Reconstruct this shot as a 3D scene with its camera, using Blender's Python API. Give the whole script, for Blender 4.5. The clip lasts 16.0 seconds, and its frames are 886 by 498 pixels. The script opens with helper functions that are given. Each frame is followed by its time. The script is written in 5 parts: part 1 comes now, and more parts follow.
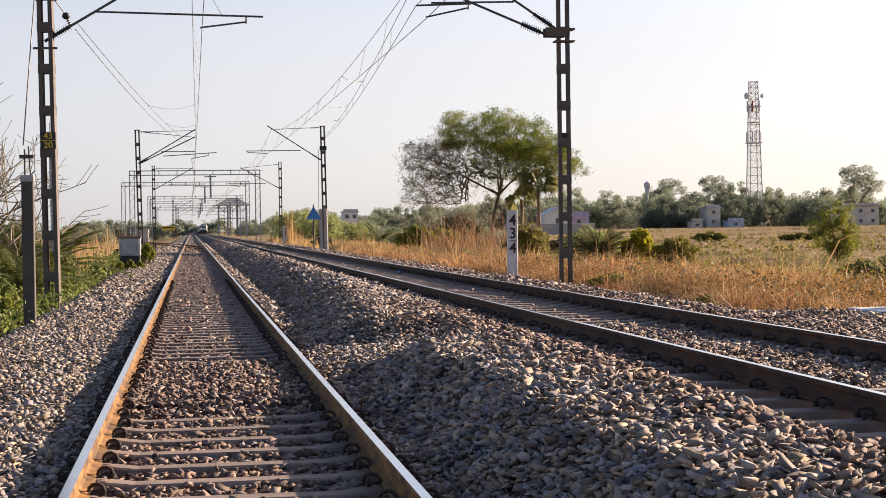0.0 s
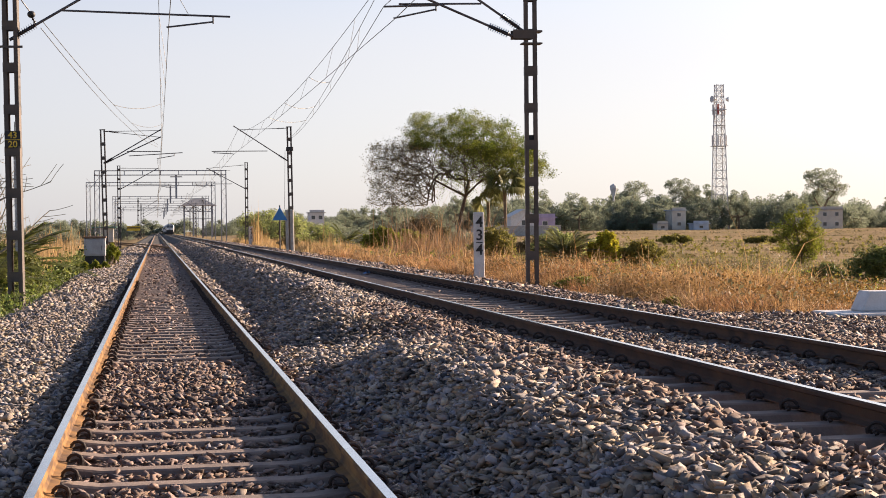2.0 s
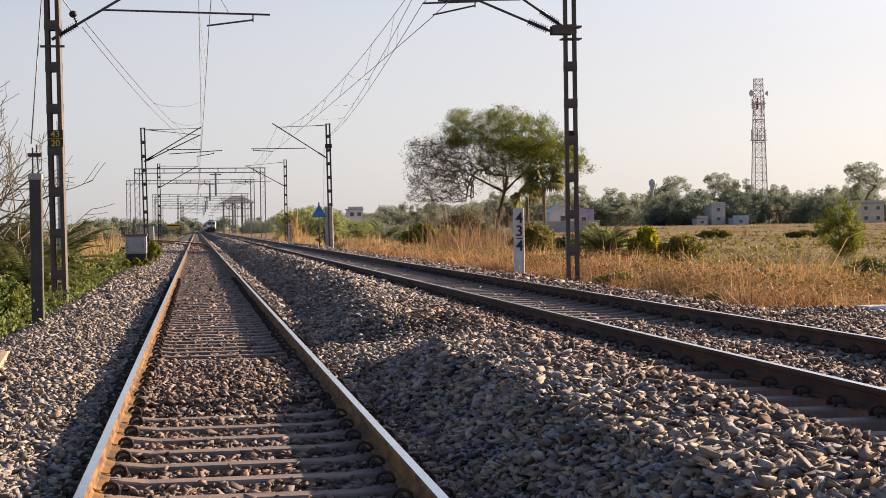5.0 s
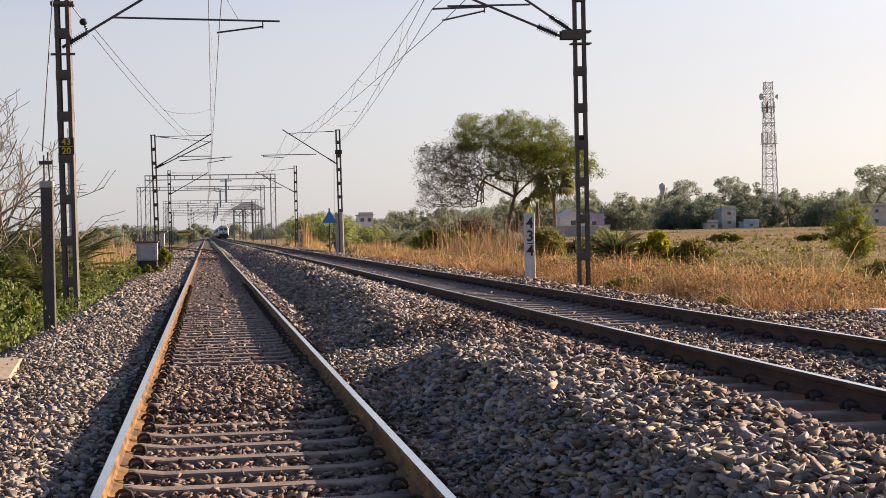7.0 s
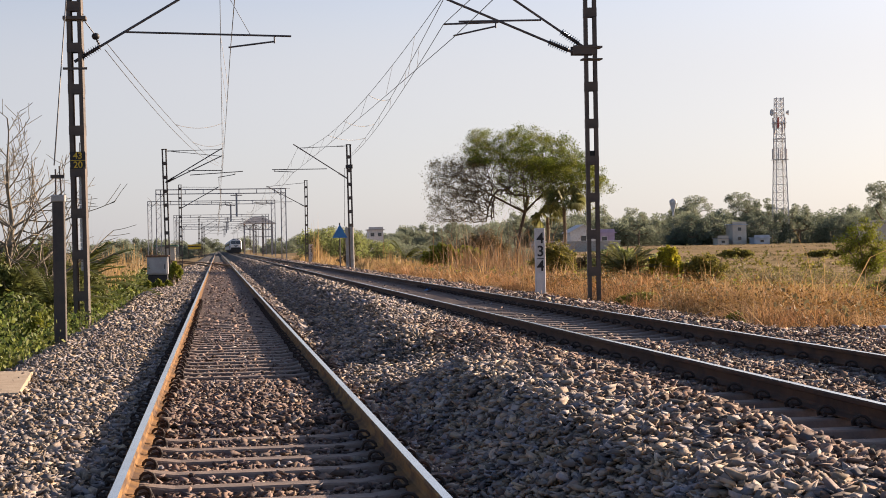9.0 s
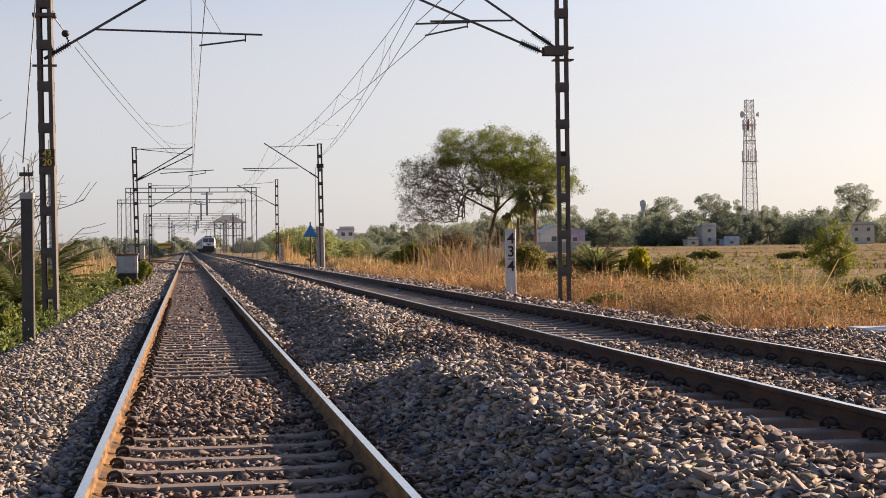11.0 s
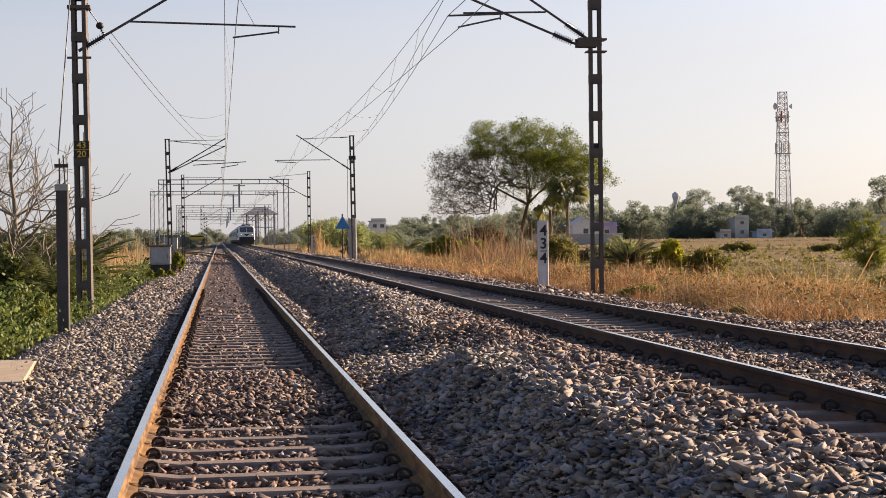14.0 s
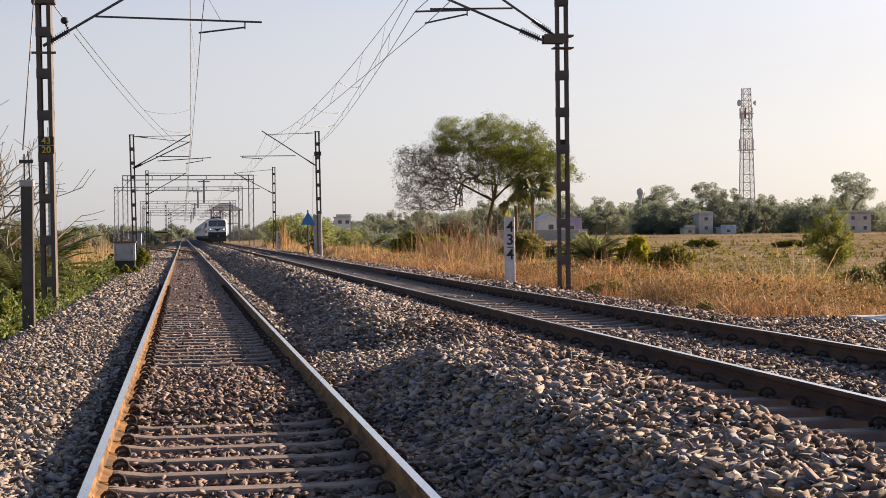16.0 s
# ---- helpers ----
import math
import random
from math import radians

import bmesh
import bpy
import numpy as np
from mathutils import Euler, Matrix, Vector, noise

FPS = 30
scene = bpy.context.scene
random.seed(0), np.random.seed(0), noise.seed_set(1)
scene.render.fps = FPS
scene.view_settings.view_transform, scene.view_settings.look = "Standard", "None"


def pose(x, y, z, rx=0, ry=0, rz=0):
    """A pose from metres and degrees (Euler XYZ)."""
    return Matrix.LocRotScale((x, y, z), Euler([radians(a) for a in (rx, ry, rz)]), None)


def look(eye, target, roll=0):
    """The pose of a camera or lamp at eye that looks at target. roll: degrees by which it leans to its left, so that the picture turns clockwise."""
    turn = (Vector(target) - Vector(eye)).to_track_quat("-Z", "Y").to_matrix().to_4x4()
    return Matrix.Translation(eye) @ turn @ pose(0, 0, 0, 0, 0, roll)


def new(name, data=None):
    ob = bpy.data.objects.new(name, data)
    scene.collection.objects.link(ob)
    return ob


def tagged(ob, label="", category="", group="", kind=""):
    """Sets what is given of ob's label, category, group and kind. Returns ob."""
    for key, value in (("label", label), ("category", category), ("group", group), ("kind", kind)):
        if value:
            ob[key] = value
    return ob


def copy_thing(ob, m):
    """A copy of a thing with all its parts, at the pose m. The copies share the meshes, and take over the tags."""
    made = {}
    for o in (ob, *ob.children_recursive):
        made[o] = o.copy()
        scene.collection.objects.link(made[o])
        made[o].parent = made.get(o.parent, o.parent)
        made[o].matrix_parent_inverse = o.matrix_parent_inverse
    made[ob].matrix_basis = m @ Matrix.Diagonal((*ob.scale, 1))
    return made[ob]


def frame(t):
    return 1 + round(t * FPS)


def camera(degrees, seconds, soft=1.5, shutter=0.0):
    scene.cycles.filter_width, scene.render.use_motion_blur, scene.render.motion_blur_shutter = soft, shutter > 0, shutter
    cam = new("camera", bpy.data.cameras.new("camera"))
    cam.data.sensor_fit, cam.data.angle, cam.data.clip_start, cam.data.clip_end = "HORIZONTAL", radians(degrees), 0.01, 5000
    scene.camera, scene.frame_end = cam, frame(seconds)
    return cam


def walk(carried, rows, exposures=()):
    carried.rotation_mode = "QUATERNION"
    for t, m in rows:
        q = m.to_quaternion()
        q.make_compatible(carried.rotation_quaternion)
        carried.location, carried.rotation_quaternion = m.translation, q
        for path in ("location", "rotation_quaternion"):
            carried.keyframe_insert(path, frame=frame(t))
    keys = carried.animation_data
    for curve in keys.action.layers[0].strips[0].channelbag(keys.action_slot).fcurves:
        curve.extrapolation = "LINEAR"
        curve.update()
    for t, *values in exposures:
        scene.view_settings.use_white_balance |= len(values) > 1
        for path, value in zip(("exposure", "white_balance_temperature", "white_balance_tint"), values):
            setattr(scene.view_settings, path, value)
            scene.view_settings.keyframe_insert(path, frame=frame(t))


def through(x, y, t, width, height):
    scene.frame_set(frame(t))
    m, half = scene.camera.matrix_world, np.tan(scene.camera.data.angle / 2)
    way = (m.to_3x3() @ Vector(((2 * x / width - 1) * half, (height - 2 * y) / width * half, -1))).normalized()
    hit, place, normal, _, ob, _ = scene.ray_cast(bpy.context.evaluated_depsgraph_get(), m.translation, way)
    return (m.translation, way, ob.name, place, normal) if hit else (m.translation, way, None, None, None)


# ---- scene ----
cam = camera(31.8, 16.0, soft=0.9)
PATH = [
    (0.0, look((0.0000, 0.0000, 1.2800), (15.954, 98.710, -0.073), -0.800)),
    (0.5, look((0.0052, -0.0098, 1.2799), (16.225, 98.659, 0.136), -0.776)),
    (1.0, look((-0.0021, -0.0090, 1.2834), (16.114, 98.677, 0.132), -0.487)),
    (1.5, look((-0.0100, 0.0124, 1.2880), (16.887, 98.564, -0.190), -1.128)),
    (2.0, look((-0.0068, 0.0176, 1.2821), (18.089, 98.358, -0.004), -0.548)),
    (2.5, look((-0.0085, 0.0062, 1.2912), (17.363, 98.478, 0.051), -0.895)),
    (3.0, look((-0.0161, 0.0209, 1.2962), (17.790, 98.416, 0.164), -1.075)),
    (3.5, look((-0.0324, 0.0213, 1.2933), (17.779, 98.421, 0.802), -1.229)),
    (4.0, look((-0.0403, 0.0104, 1.2861), (16.538, 98.615, -0.228), -1.073)),
    (6.5, look((-0.0581, 0.0065, 1.2884), (15.143, 98.834, -0.164), -0.897)),
    (7.0, look((-0.0580, 0.0056, 1.2903), (14.946, 98.867, 0.132), -1.147)),
    (7.5, look((-0.0645, 0.0025, 1.2905), (14.939, 98.869, 0.683), -0.840)),
    (8.0, look((-0.0639, 0.0058, 1.2919), (14.352, 98.960, 0.783), -1.018)),
    (10.5, look((-0.0725, 0.0004, 1.2913), (14.841, 98.882, 1.588), -0.649)),
    (11.0, look((-0.0623, 0.0138, 1.2894), (16.177, 98.686, 1.071), -0.696)),
    (11.5, look((-0.0662, 0.0165, 1.2915), (16.503, 98.634, 1.048), -0.761)),
    (12.0, look((-0.0661, 0.0039, 1.2944), (15.831, 98.732, 0.986), -0.759)),
    (12.5, look((-0.0669, 0.0160, 1.2888), (15.338, 98.817, 0.285), -0.723)),
    (13.0, look((-0.0665, 0.0049, 1.2872), (14.689, 98.907, 0.499), -0.786)),
    (13.5, look((-0.0725, 0.0151, 1.2916), (14.508, 98.944, 0.525), -0.628)),
    (14.0, look((-0.0856, 0.0128, 1.2890), (14.148, 98.992, 0.575), -0.605)),
    (14.5, look((-0.0992, 0.0138, 1.2921), (15.012, 98.864, 0.835), -0.822)),
    (15.0, look((-0.0976, 0.0155, 1.2881), (15.035, 98.862, 0.704), -0.932)),
    (15.5, look((-0.1039, 0.0384, 1.2886), (15.474, 98.811, 0.123), -0.523)),
    (16.0, look((-0.1216, 0.0438, 1.2930), (16.327, 98.677, 0.300), -0.601)),
]

EXPOSURE, KELVIN, TINT = 1.13, 6800, 14
walk(cam, PATH, exposures=[(0.0, EXPOSURE + 0.20, KELVIN, TINT), (1.0, EXPOSURE + 0.20, KELVIN, TINT), (2.0, EXPOSURE + 0.21, KELVIN, TINT), (2.5, EXPOSURE + 0.14, KELVIN, TINT), (3.5, EXPOSURE + 0.02, KELVIN, TINT), (7.0, EXPOSURE, KELVIN, TINT), (16.0, EXPOSURE, KELVIN, TINT)])

# ---- world, sun ----
SUN_AZ, SUN_EL = 65.0, 17.5          # degrees clockwise from +Y, and above the horizon
world = bpy.data.worlds.new("sky")
scene.world = world
world.use_nodes = True
wn = world.node_tree.nodes
sky = wn.new("ShaderNodeTexSky")
sky.sky_type, sky.sun_disc = "NISHITA", False
sky.sun_elevation, sky.sun_rotation = radians(SUN_EL), radians(SUN_AZ)
sky.air_density, sky.dust_density, sky.ozone_density = 0.7, 1.8, 2.0
haze = wn.new("ShaderNodeMix")          # dusty air: an even pale veil over the clear sky
haze.data_type = "RGBA"
way = wn.new("ShaderNodeTexCoord").outputs["Generated"]
up = wn.new("ShaderNodeSeparateXYZ")
thin = wn.new("ShaderNodeMapRange")      # the veil thins out towards the zenith
thin.interpolation_type = "SMOOTHSTEP"
thin.inputs[1].default_value, thin.inputs[2].default_value, thin.inputs[3].default_value, thin.inputs[4].default_value = 0.10, 0.25, 0.74, 0.0
world.node_tree.links.new(way, up.inputs[0])
world.node_tree.links.new(up.outputs["Z"], thin.inputs[0])
world.node_tree.links.new(thin.outputs[0], haze.inputs["Factor"])
veil = wn.new("ShaderNodeMix")          # the dust scatters more light towards the sun
veil.data_type = "RGBA"
veil.inputs["A"].default_value, veil.inputs["B"].default_value = (3.66, 3.76, 4.0, 1), (4.58, 4.52, 4.49, 1)
toward = wn.new("ShaderNodeVectorMath")
toward.operation = "DOT_PRODUCT"
toward.inputs[1].default_value = (math.sin(radians(SUN_AZ)) * math.cos(radians(SUN_EL)), math.cos(radians(SUN_AZ)) * math.cos(radians(SUN_EL)), math.sin(radians(SUN_EL)))
glow = wn.new("ShaderNodeMapRange")
glow.inputs[1].default_value, glow.inputs[2].default_value = 0.30, 0.80
world.node_tree.links.new(way, toward.inputs[0])
world.node_tree.links.new(toward.outputs["Value"], glow.inputs[0])
world.node_tree.links.new(glow.outputs[0], veil.inputs["Factor"])
world.node_tree.links.new(veil.outputs["Result"], haze.inputs["B"])
world.node_tree.links.new(sky.outputs["Color"], haze.inputs["A"])
wn["Background"].inputs["Strength"].default_value = 0.083
world.node_tree.links.new(haze.outputs["Result"], wn["Background"].inputs["Color"])
sun = new("sun", bpy.data.lights.new("sun", "SUN"))
sun.data.energy, sun.data.angle, sun.data.color = 4.9, radians(0.6), (1.0, 0.80, 0.61)
S = Vector((math.sin(radians(SUN_AZ)) * math.cos(radians(SUN_EL)), math.cos(radians(SUN_AZ)) * math.cos(radians(SUN_EL)), math.sin(radians(SUN_EL))))
sun.matrix_world = look(S * 100, (0, 0, 0))


# ---- materials ----
def material(name, base, rough=0.8, metal=0.0, second=None, scale=8.0, fine=60.0, bump=0.0, per_piece=0.0, island=0.0, spec=0.5):
    """Two colours mixed by coarse noise, fine grain, relief; brightness varied from piece to piece."""
    m = bpy.data.materials.new(name)
    m.use_nodes = True
    t, n, l = m.node_tree, m.node_tree.nodes, m.node_tree.links
    b = n["Principled BSDF"]
    b.inputs["Roughness"].default_value, b.inputs["Metallic"].default_value = rough, metal
    b.inputs["Specular IOR Level"].default_value = spec
    pos = n.new("ShaderNodeTexCoord").outputs["Object"]
    coarse, grain = n.new("ShaderNodeTexNoise"), n.new("ShaderNodeTexNoise")
    coarse.inputs["Scale"].default_value, grain.inputs["Scale"].default_value = scale, fine
    coarse.inputs["Detail"].default_value, grain.inputs["Detail"].default_value = 5, 3
    l.new(pos, coarse.inputs["Vector"])
    l.new(pos, grain.inputs["Vector"])
    ramp = n.new("ShaderNodeMapRange")
    ramp.inputs[1].default_value, ramp.inputs[2].default_value = 0.35, 0.65
    l.new(coarse.outputs["Fac"], ramp.inputs[0])
    mix = n.new("ShaderNodeMix")
    mix.data_type = "RGBA"
    mix.inputs["A"].default_value = (*base, 1)
    mix.inputs["B"].default_value = (*(second or [c * 0.7 for c in base]), 1)
    l.new(ramp.outputs[0], mix.inputs["Factor"])
    out = mix.outputs["Result"]

    def shade(factor_socket, lo, hi, colour):
        r = n.new("ShaderNodeMapRange")
        r.inputs[3].default_value, r.inputs[4].default_value = lo, hi
        l.new(factor_socket, r.inputs[0])
        v = n.new("ShaderNodeVectorMath")
        v.operation = "SCALE"
        l.new(colour, v.inputs[0])
        l.new(r.outputs[0], v.inputs["Scale"])
        return v.outputs[0]

    out = shade(grain.outputs["Fac"], 0.8, 1.2, out)
    if per_piece:
        out = shade(n.new("ShaderNodeObjectInfo").outputs["Random"], 1 - per_piece, 1 + per_piece, out)
    if island:
        out = shade(n.new("ShaderNodeNewGeometry").outputs["Random Per Island"], 1 - island, 1 + island, out)
    l.new(out, b.inputs["Base Color"])
    if bump:
        bp = n.new("ShaderNodeBump")
        bp.inputs["Strength"].default_value, bp.inputs["Distance"].default_value = 0.6, bump
        l.new(grain.outputs["Fac"], bp.inputs["Height"])
        l.new(bp.outputs[0], b.inputs["Normal"])
    return m


STONE = material("ballast_stone", (0.192, 0.186, 0.208), 0.78, second=(0.32, 0.24, 0.158), scale=7, fine=60, island=0.6, spec=0.35, bump=0.006)
STONE_DUST_SHADE = material("dust_and_shade_stone", (0.135, 0.105, 0.103), 0.85, second=(0.225, 0.15, 0.108), scale=7, fine=60, island=0.65, spec=0.3)
# near-black bed: the shade in the gaps between stones is painted in
BED = material("gap_shade_bed", (0.032, 0.029, 0.027), 0.9, second=(0.062, 0.052, 0.044), scale=9, fine=28, bump=0.05)
STEEL_TOP = material("polished_rail_top", (0.80, 0.78, 0.76), 0.2, 1.0, second=(0.7, 0.67, 0.65), scale=3, fine=90)
RUST = material("rusty_rail_side", (0.08, 0.038, 0.015), 0.9, second=(0.27, 0.135, 0.034), scale=4, fine=70, bump=0.002)
# the same rust darkened: shade painted onto the second track's rail sides
RUST_SHADED = material("shaded_rust_side", (0.048, 0.022, 0.013), 0.85, second=(0.10, 0.045, 0.02), scale=4, fine=70, bump=0.002)
SLEEPER = material("sleeper_concrete", (0.165, 0.125, 0.108), 0.9, second=(0.25, 0.185, 0.15), scale=3, fine=60, bump=0.004, per_piece=0.12)
CLIP = material("clip_iron", (0.045, 0.030, 0.024), 0.8, 0.0, scale=20, fine=120)
EARTH = material("dry_field_earth", (0.31, 0.225, 0.14), 1.0, second=(0.20, 0.16, 0.09), scale=0.12, fine=2.5, spec=0.0)
MAST = material("mast_steel", (0.115, 0.088, 0.07), 0.65, 0.2, second=(0.07, 0.058, 0.05), scale=2, fine=40, bump=0.002)
TUBE = material("tube_steel", (0.13, 0.12, 0.12), 0.5, 0.5, scale=3, fine=40)


def leaf_material(name, base, second, island=0.45, through=0.35, scale=0.6):
    m = material(name, base, 0.6, second=second, scale=scale, fine=9, island=island, spec=0.25)
    n, l = m.node_tree.nodes, m.node_tree.links
    b = n["Principled BSDF"]
    tr, mix = n.new("ShaderNodeBsdfTranslucent"), n.new("ShaderNodeMixShader")
    mix.inputs[0].default_value = through
    l.new(b.inputs["Base Color"].links[0].from_socket, tr.inputs["Color"])
    l.new(b.outputs[0], mix.inputs[1])
    l.new(tr.outputs[0], mix.inputs[2])
    l.new(mix.outputs[0], n["Material Output"].inputs["Surface"])
    return m


LEAF = leaf_material("acacia_leaf", (0.105, 0.145, 0.02), (0.18, 0.19, 0.03), 0.55, 0.45)
LEAF_HEDGE = leaf_material("hedge_leaf", (0.27, 0.295, 0.095), (0.22, 0.255, 0.11), 0.4, 0.65)
# paler than palm_leaf
PALM_PALE = leaf_material("pale_fan_leaf", (0.16, 0.175, 0.06), (0.23, 0.22, 0.09), 0.4, 0.45)
LEAF_DRY = leaf_material("dry_twig_leaf", (0.21, 0.165, 0.09), (0.14, 0.13, 0.065))
# far foliage is lightened: distance haze is put into LEAF_FAR and LEAF_SHADE
LEAF_FAR = leaf_material("haze_pale_leaf", (0.205, 0.24, 0.165), (0.235, 0.255, 0.18), 0.22, 0.55, 0.2)
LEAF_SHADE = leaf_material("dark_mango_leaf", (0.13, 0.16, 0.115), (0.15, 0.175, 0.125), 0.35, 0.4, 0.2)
REED = leaf_material("brown_reed", (0.33, 0.20, 0.10), (0.22, 0.125, 0.065), 0.6, 0.3, 0.8)
LEAF_BRIGHT = leaf_material("fresh_leaf", (0.25, 0.25, 0.035), (0.17, 0.21, 0.03))
LEAF_YELLOW = leaf_material("sunlit_yellow_leaf", (0.43, 0.38, 0.035), (0.31, 0.31, 0.04), 0.4, 0.5)
LEAF_MUSTARD = leaf_material("mustard_leaf", (0.26, 0.22, 0.05), (0.15, 0.15, 0.04), 0.6, 0.4)
TANGLE = leaf_material("withered_tangle", (0.28, 0.16, 0.05), (0.17, 0.09, 0.03), 0.7, 0.35)
# tower steel lightened: the haze in front of it is put into the colour
PALE_STEEL = material("haze_pale_zinc", (0.58, 0.57, 0.56), 0.7, second=(0.48, 0.46, 0.45), scale=1)
WEED = leaf_material("weed_leaf", (0.09, 0.135, 0.03), (0.20, 0.21, 0.05), 0.8, 0.35, 1.3)
PALM = leaf_material("palm_leaf", (0.12, 0.15, 0.045), (0.18, 0.185, 0.06))
STRAW = leaf_material("orange_straw", (0.42, 0.20, 0.08), (0.55, 0.36, 0.165), 0.8, 0.25, 0.8)
STRAW_PALE = leaf_material("pale_straw", (0.47, 0.32, 0.155), (0.40, 0.25, 0.10), 0.4, 0.4, 0.4)
FIELD_STRAW = leaf_material("field_straw", (0.31, 0.23, 0.125), (0.17, 0.15, 0.07), 0.5, 0.3, 0.1)
BARK = material("bark", (0.13, 0.095, 0.065), 0.95, second=(0.20, 0.15, 0.10), scale=3, fine=30, bump=0.02)
BARK_DARK = material("dark_bark", (0.07, 0.05, 0.036), 0.95, second=(0.12, 0.085, 0.06), scale=3, fine=30, bump=0.02)
BARK_PALE = material("pale_bark", (0.27, 0.23, 0.17), 0.95, second=(0.18, 0.15, 0.11), scale=3, fine=30, bump=0.01)
INSULATOR = material("brown_porcelain", (0.06, 0.045, 0.04), 0.25, scale=10)
WIRE = material("wire", (0.16, 0.15, 0.14), 0.5, 0.7, scale=2)
WHITE = material("white_paint", (0.62, 0.61, 0.60), 0.6, second=(0.50, 0.48, 0.46), scale=3, fine=40, bump=0.002)
BLACK = material("black_paint", (0.02, 0.02, 0.022), 0.6, scale=6)
YELLOW = material("yellow_paint", (0.75, 0.50, 0.04), 0.5, scale=6)
BLUE = material("blue_sign_paint", (0.02, 0.16, 0.42), 0.45, second=(0.03, 0.20, 0.46), scale=4)
GREY_BOX = material("grey_cabinet_paint", (0.38, 0.38, 0.39), 0.55, second=(0.32, 0.31, 0.31), scale=4, fine=30)
BROWN_TOP = material("rusty_lid", (0.22, 0.12, 0.07), 0.8, scale=8)
CONCRETE = material("weathered_concrete", (0.42, 0.40, 0.37), 0.9, second=(0.32, 0.30, 0.27), scale=4, fine=40, bump=0.004)
DARK_POST = material("dark_post_steel", (0.06, 0.053, 0.05), 0.7, 0.2, second=(0.09, 0.072, 0.06), scale=5, fine=50)
BUFF_SLAB = material("buff_sandstone", (0.46, 0.36, 0.25), 0.95, second=(0.36, 0.27, 0.18), scale=6, fine=50, bump=0.006)
GALV = material("galvanised_steel", (0.34, 0.34, 0.35), 0.55, 0.5, second=(0.26, 0.26, 0.27), scale=3)
GLASS = material("window_glass", (0.03, 0.035, 0.04), 0.08, scale=2, spec=0.8)
LOCO_WHITE = material("cream_white_coachwork", (0.82, 0.80, 0.77), 0.4, second=(0.68, 0.65, 0.61), scale=1.2)
# a lighter grey than window_glass
CAB_GLASS = material("grey_cab_glass", (0.13, 0.14, 0.15), 0.15, scale=2, spec=0.8)
LOCO_DARK = material("underframe_grime", (0.05, 0.045, 0.04), 0.8, scale=3)
COACH_BLUE = material("coach_blue", (0.22, 0.30, 0.42), 0.45, second=(0.19, 0.26, 0.37), scale=1)
COACH_GREY = material("coach_grey", (0.50, 0.50, 0.50), 0.45, scale=1)
RED = material("red_paint", (0.45, 0.05, 0.03), 0.5, scale=3)
PLASTER = material("cream_plaster", (0.55, 0.51, 0.44), 0.85, second=(0.46, 0.42, 0.36), scale=0.7, fine=6)
PLASTER_LILAC = material("lilac_plaster", (0.40, 0.34, 0.50), 0.85, scale=0.7)
PLASTER_BLUE = material("pale_blue_plaster", (0.42, 0.50, 0.60), 0.8, scale=0.7)
ROOF_GREY = material("grey_sheet_roof", (0.30, 0.29, 0.29), 0.7, second=(0.22, 0.21, 0.20), scale=0.8)
LAMP_GLOW = bpy.data.materials.new("headlamp_glow")
LAMP_GLOW.use_nodes = True
LAMP_GLOW.node_tree.nodes["Principled BSDF"].inputs["Emission Color"].default_value = (1, 0.9, 0.7, 1)
LAMP_GLOW.node_tree.nodes["Principled BSDF"].inputs["Emission Strength"].default_value = 0.7


# ---- mesh tools ----
def fast_mesh(name, verts, faces, mat, smooth=False):
    """A mesh from arrays: verts n x 3, faces m x k."""
    verts, faces = np.asarray(verts, np.float32), np.asarray(faces, np.int32)
    m, k = faces.shape
    me = bpy.data.meshes.new(name)
    me.vertices.add(len(verts))
    me.vertices.foreach_set("co", verts.ravel())
    me.loops.add(m * k)
    me.loops.foreach_set("vertex_index", faces.ravel())
    me.polygons.add(m)
    me.polygons.foreach_set("loop_start", np.arange(0, m * k, k, dtype=np.int32))
    me.polygons.foreach_set("loop_total", np.full(m, k, np.int32))
    if smooth:
        me.polygons.foreach_set("use_smooth", np.ones(m, bool))
    me.materials.append(mat)
    me.update()
    me.validate()
    return me


def turns(n, tilt=1.0):
    """n random rotations; a small tilt keeps them nearly upright."""
    a, b, c = rng.uniform(0, 2 * np.pi, n), rng.normal(0, tilt, n), rng.normal(0, tilt, n)
    ca, sa, cb, sb, cc, sc = np.cos(a), np.sin(a), np.cos(b), np.sin(b), np.cos(c), np.sin(c)
    o, i = np.zeros(n), np.ones(n)
    rz = np.stack([ca, -sa, o, sa, ca, o, o, o, i], -1).reshape(n, 3, 3)
    rx = np.stack([i, o, o, o, cb, -sb, o, sb, cb], -1).reshape(n, 3, 3)
    ry = np.stack([cc, o, sc, o, i, o, -sc, o, cc], -1).reshape(n, 3, 3)
    return rx @ ry @ rz


def leaf_cloud(points, size, tilt=1.0, aspect=0.5):
    """Small pointed leaves, one four-cornered face each."""
    n = len(points)
    s = size * rng.uniform(0.6, 1.4, n)
    base = np.array([[-1, 0, 0], [0, -aspect, 0.08], [1, 0, 0], [0, aspect, 0.08]])
    v = np.einsum("nij,kj->nki", turns(n, tilt), base) * s[:, None, None] * 0.5 + np.asarray(points)[:, None, :]
    return v.reshape(-1, 3), np.arange(n * 4).reshape(n, 4)


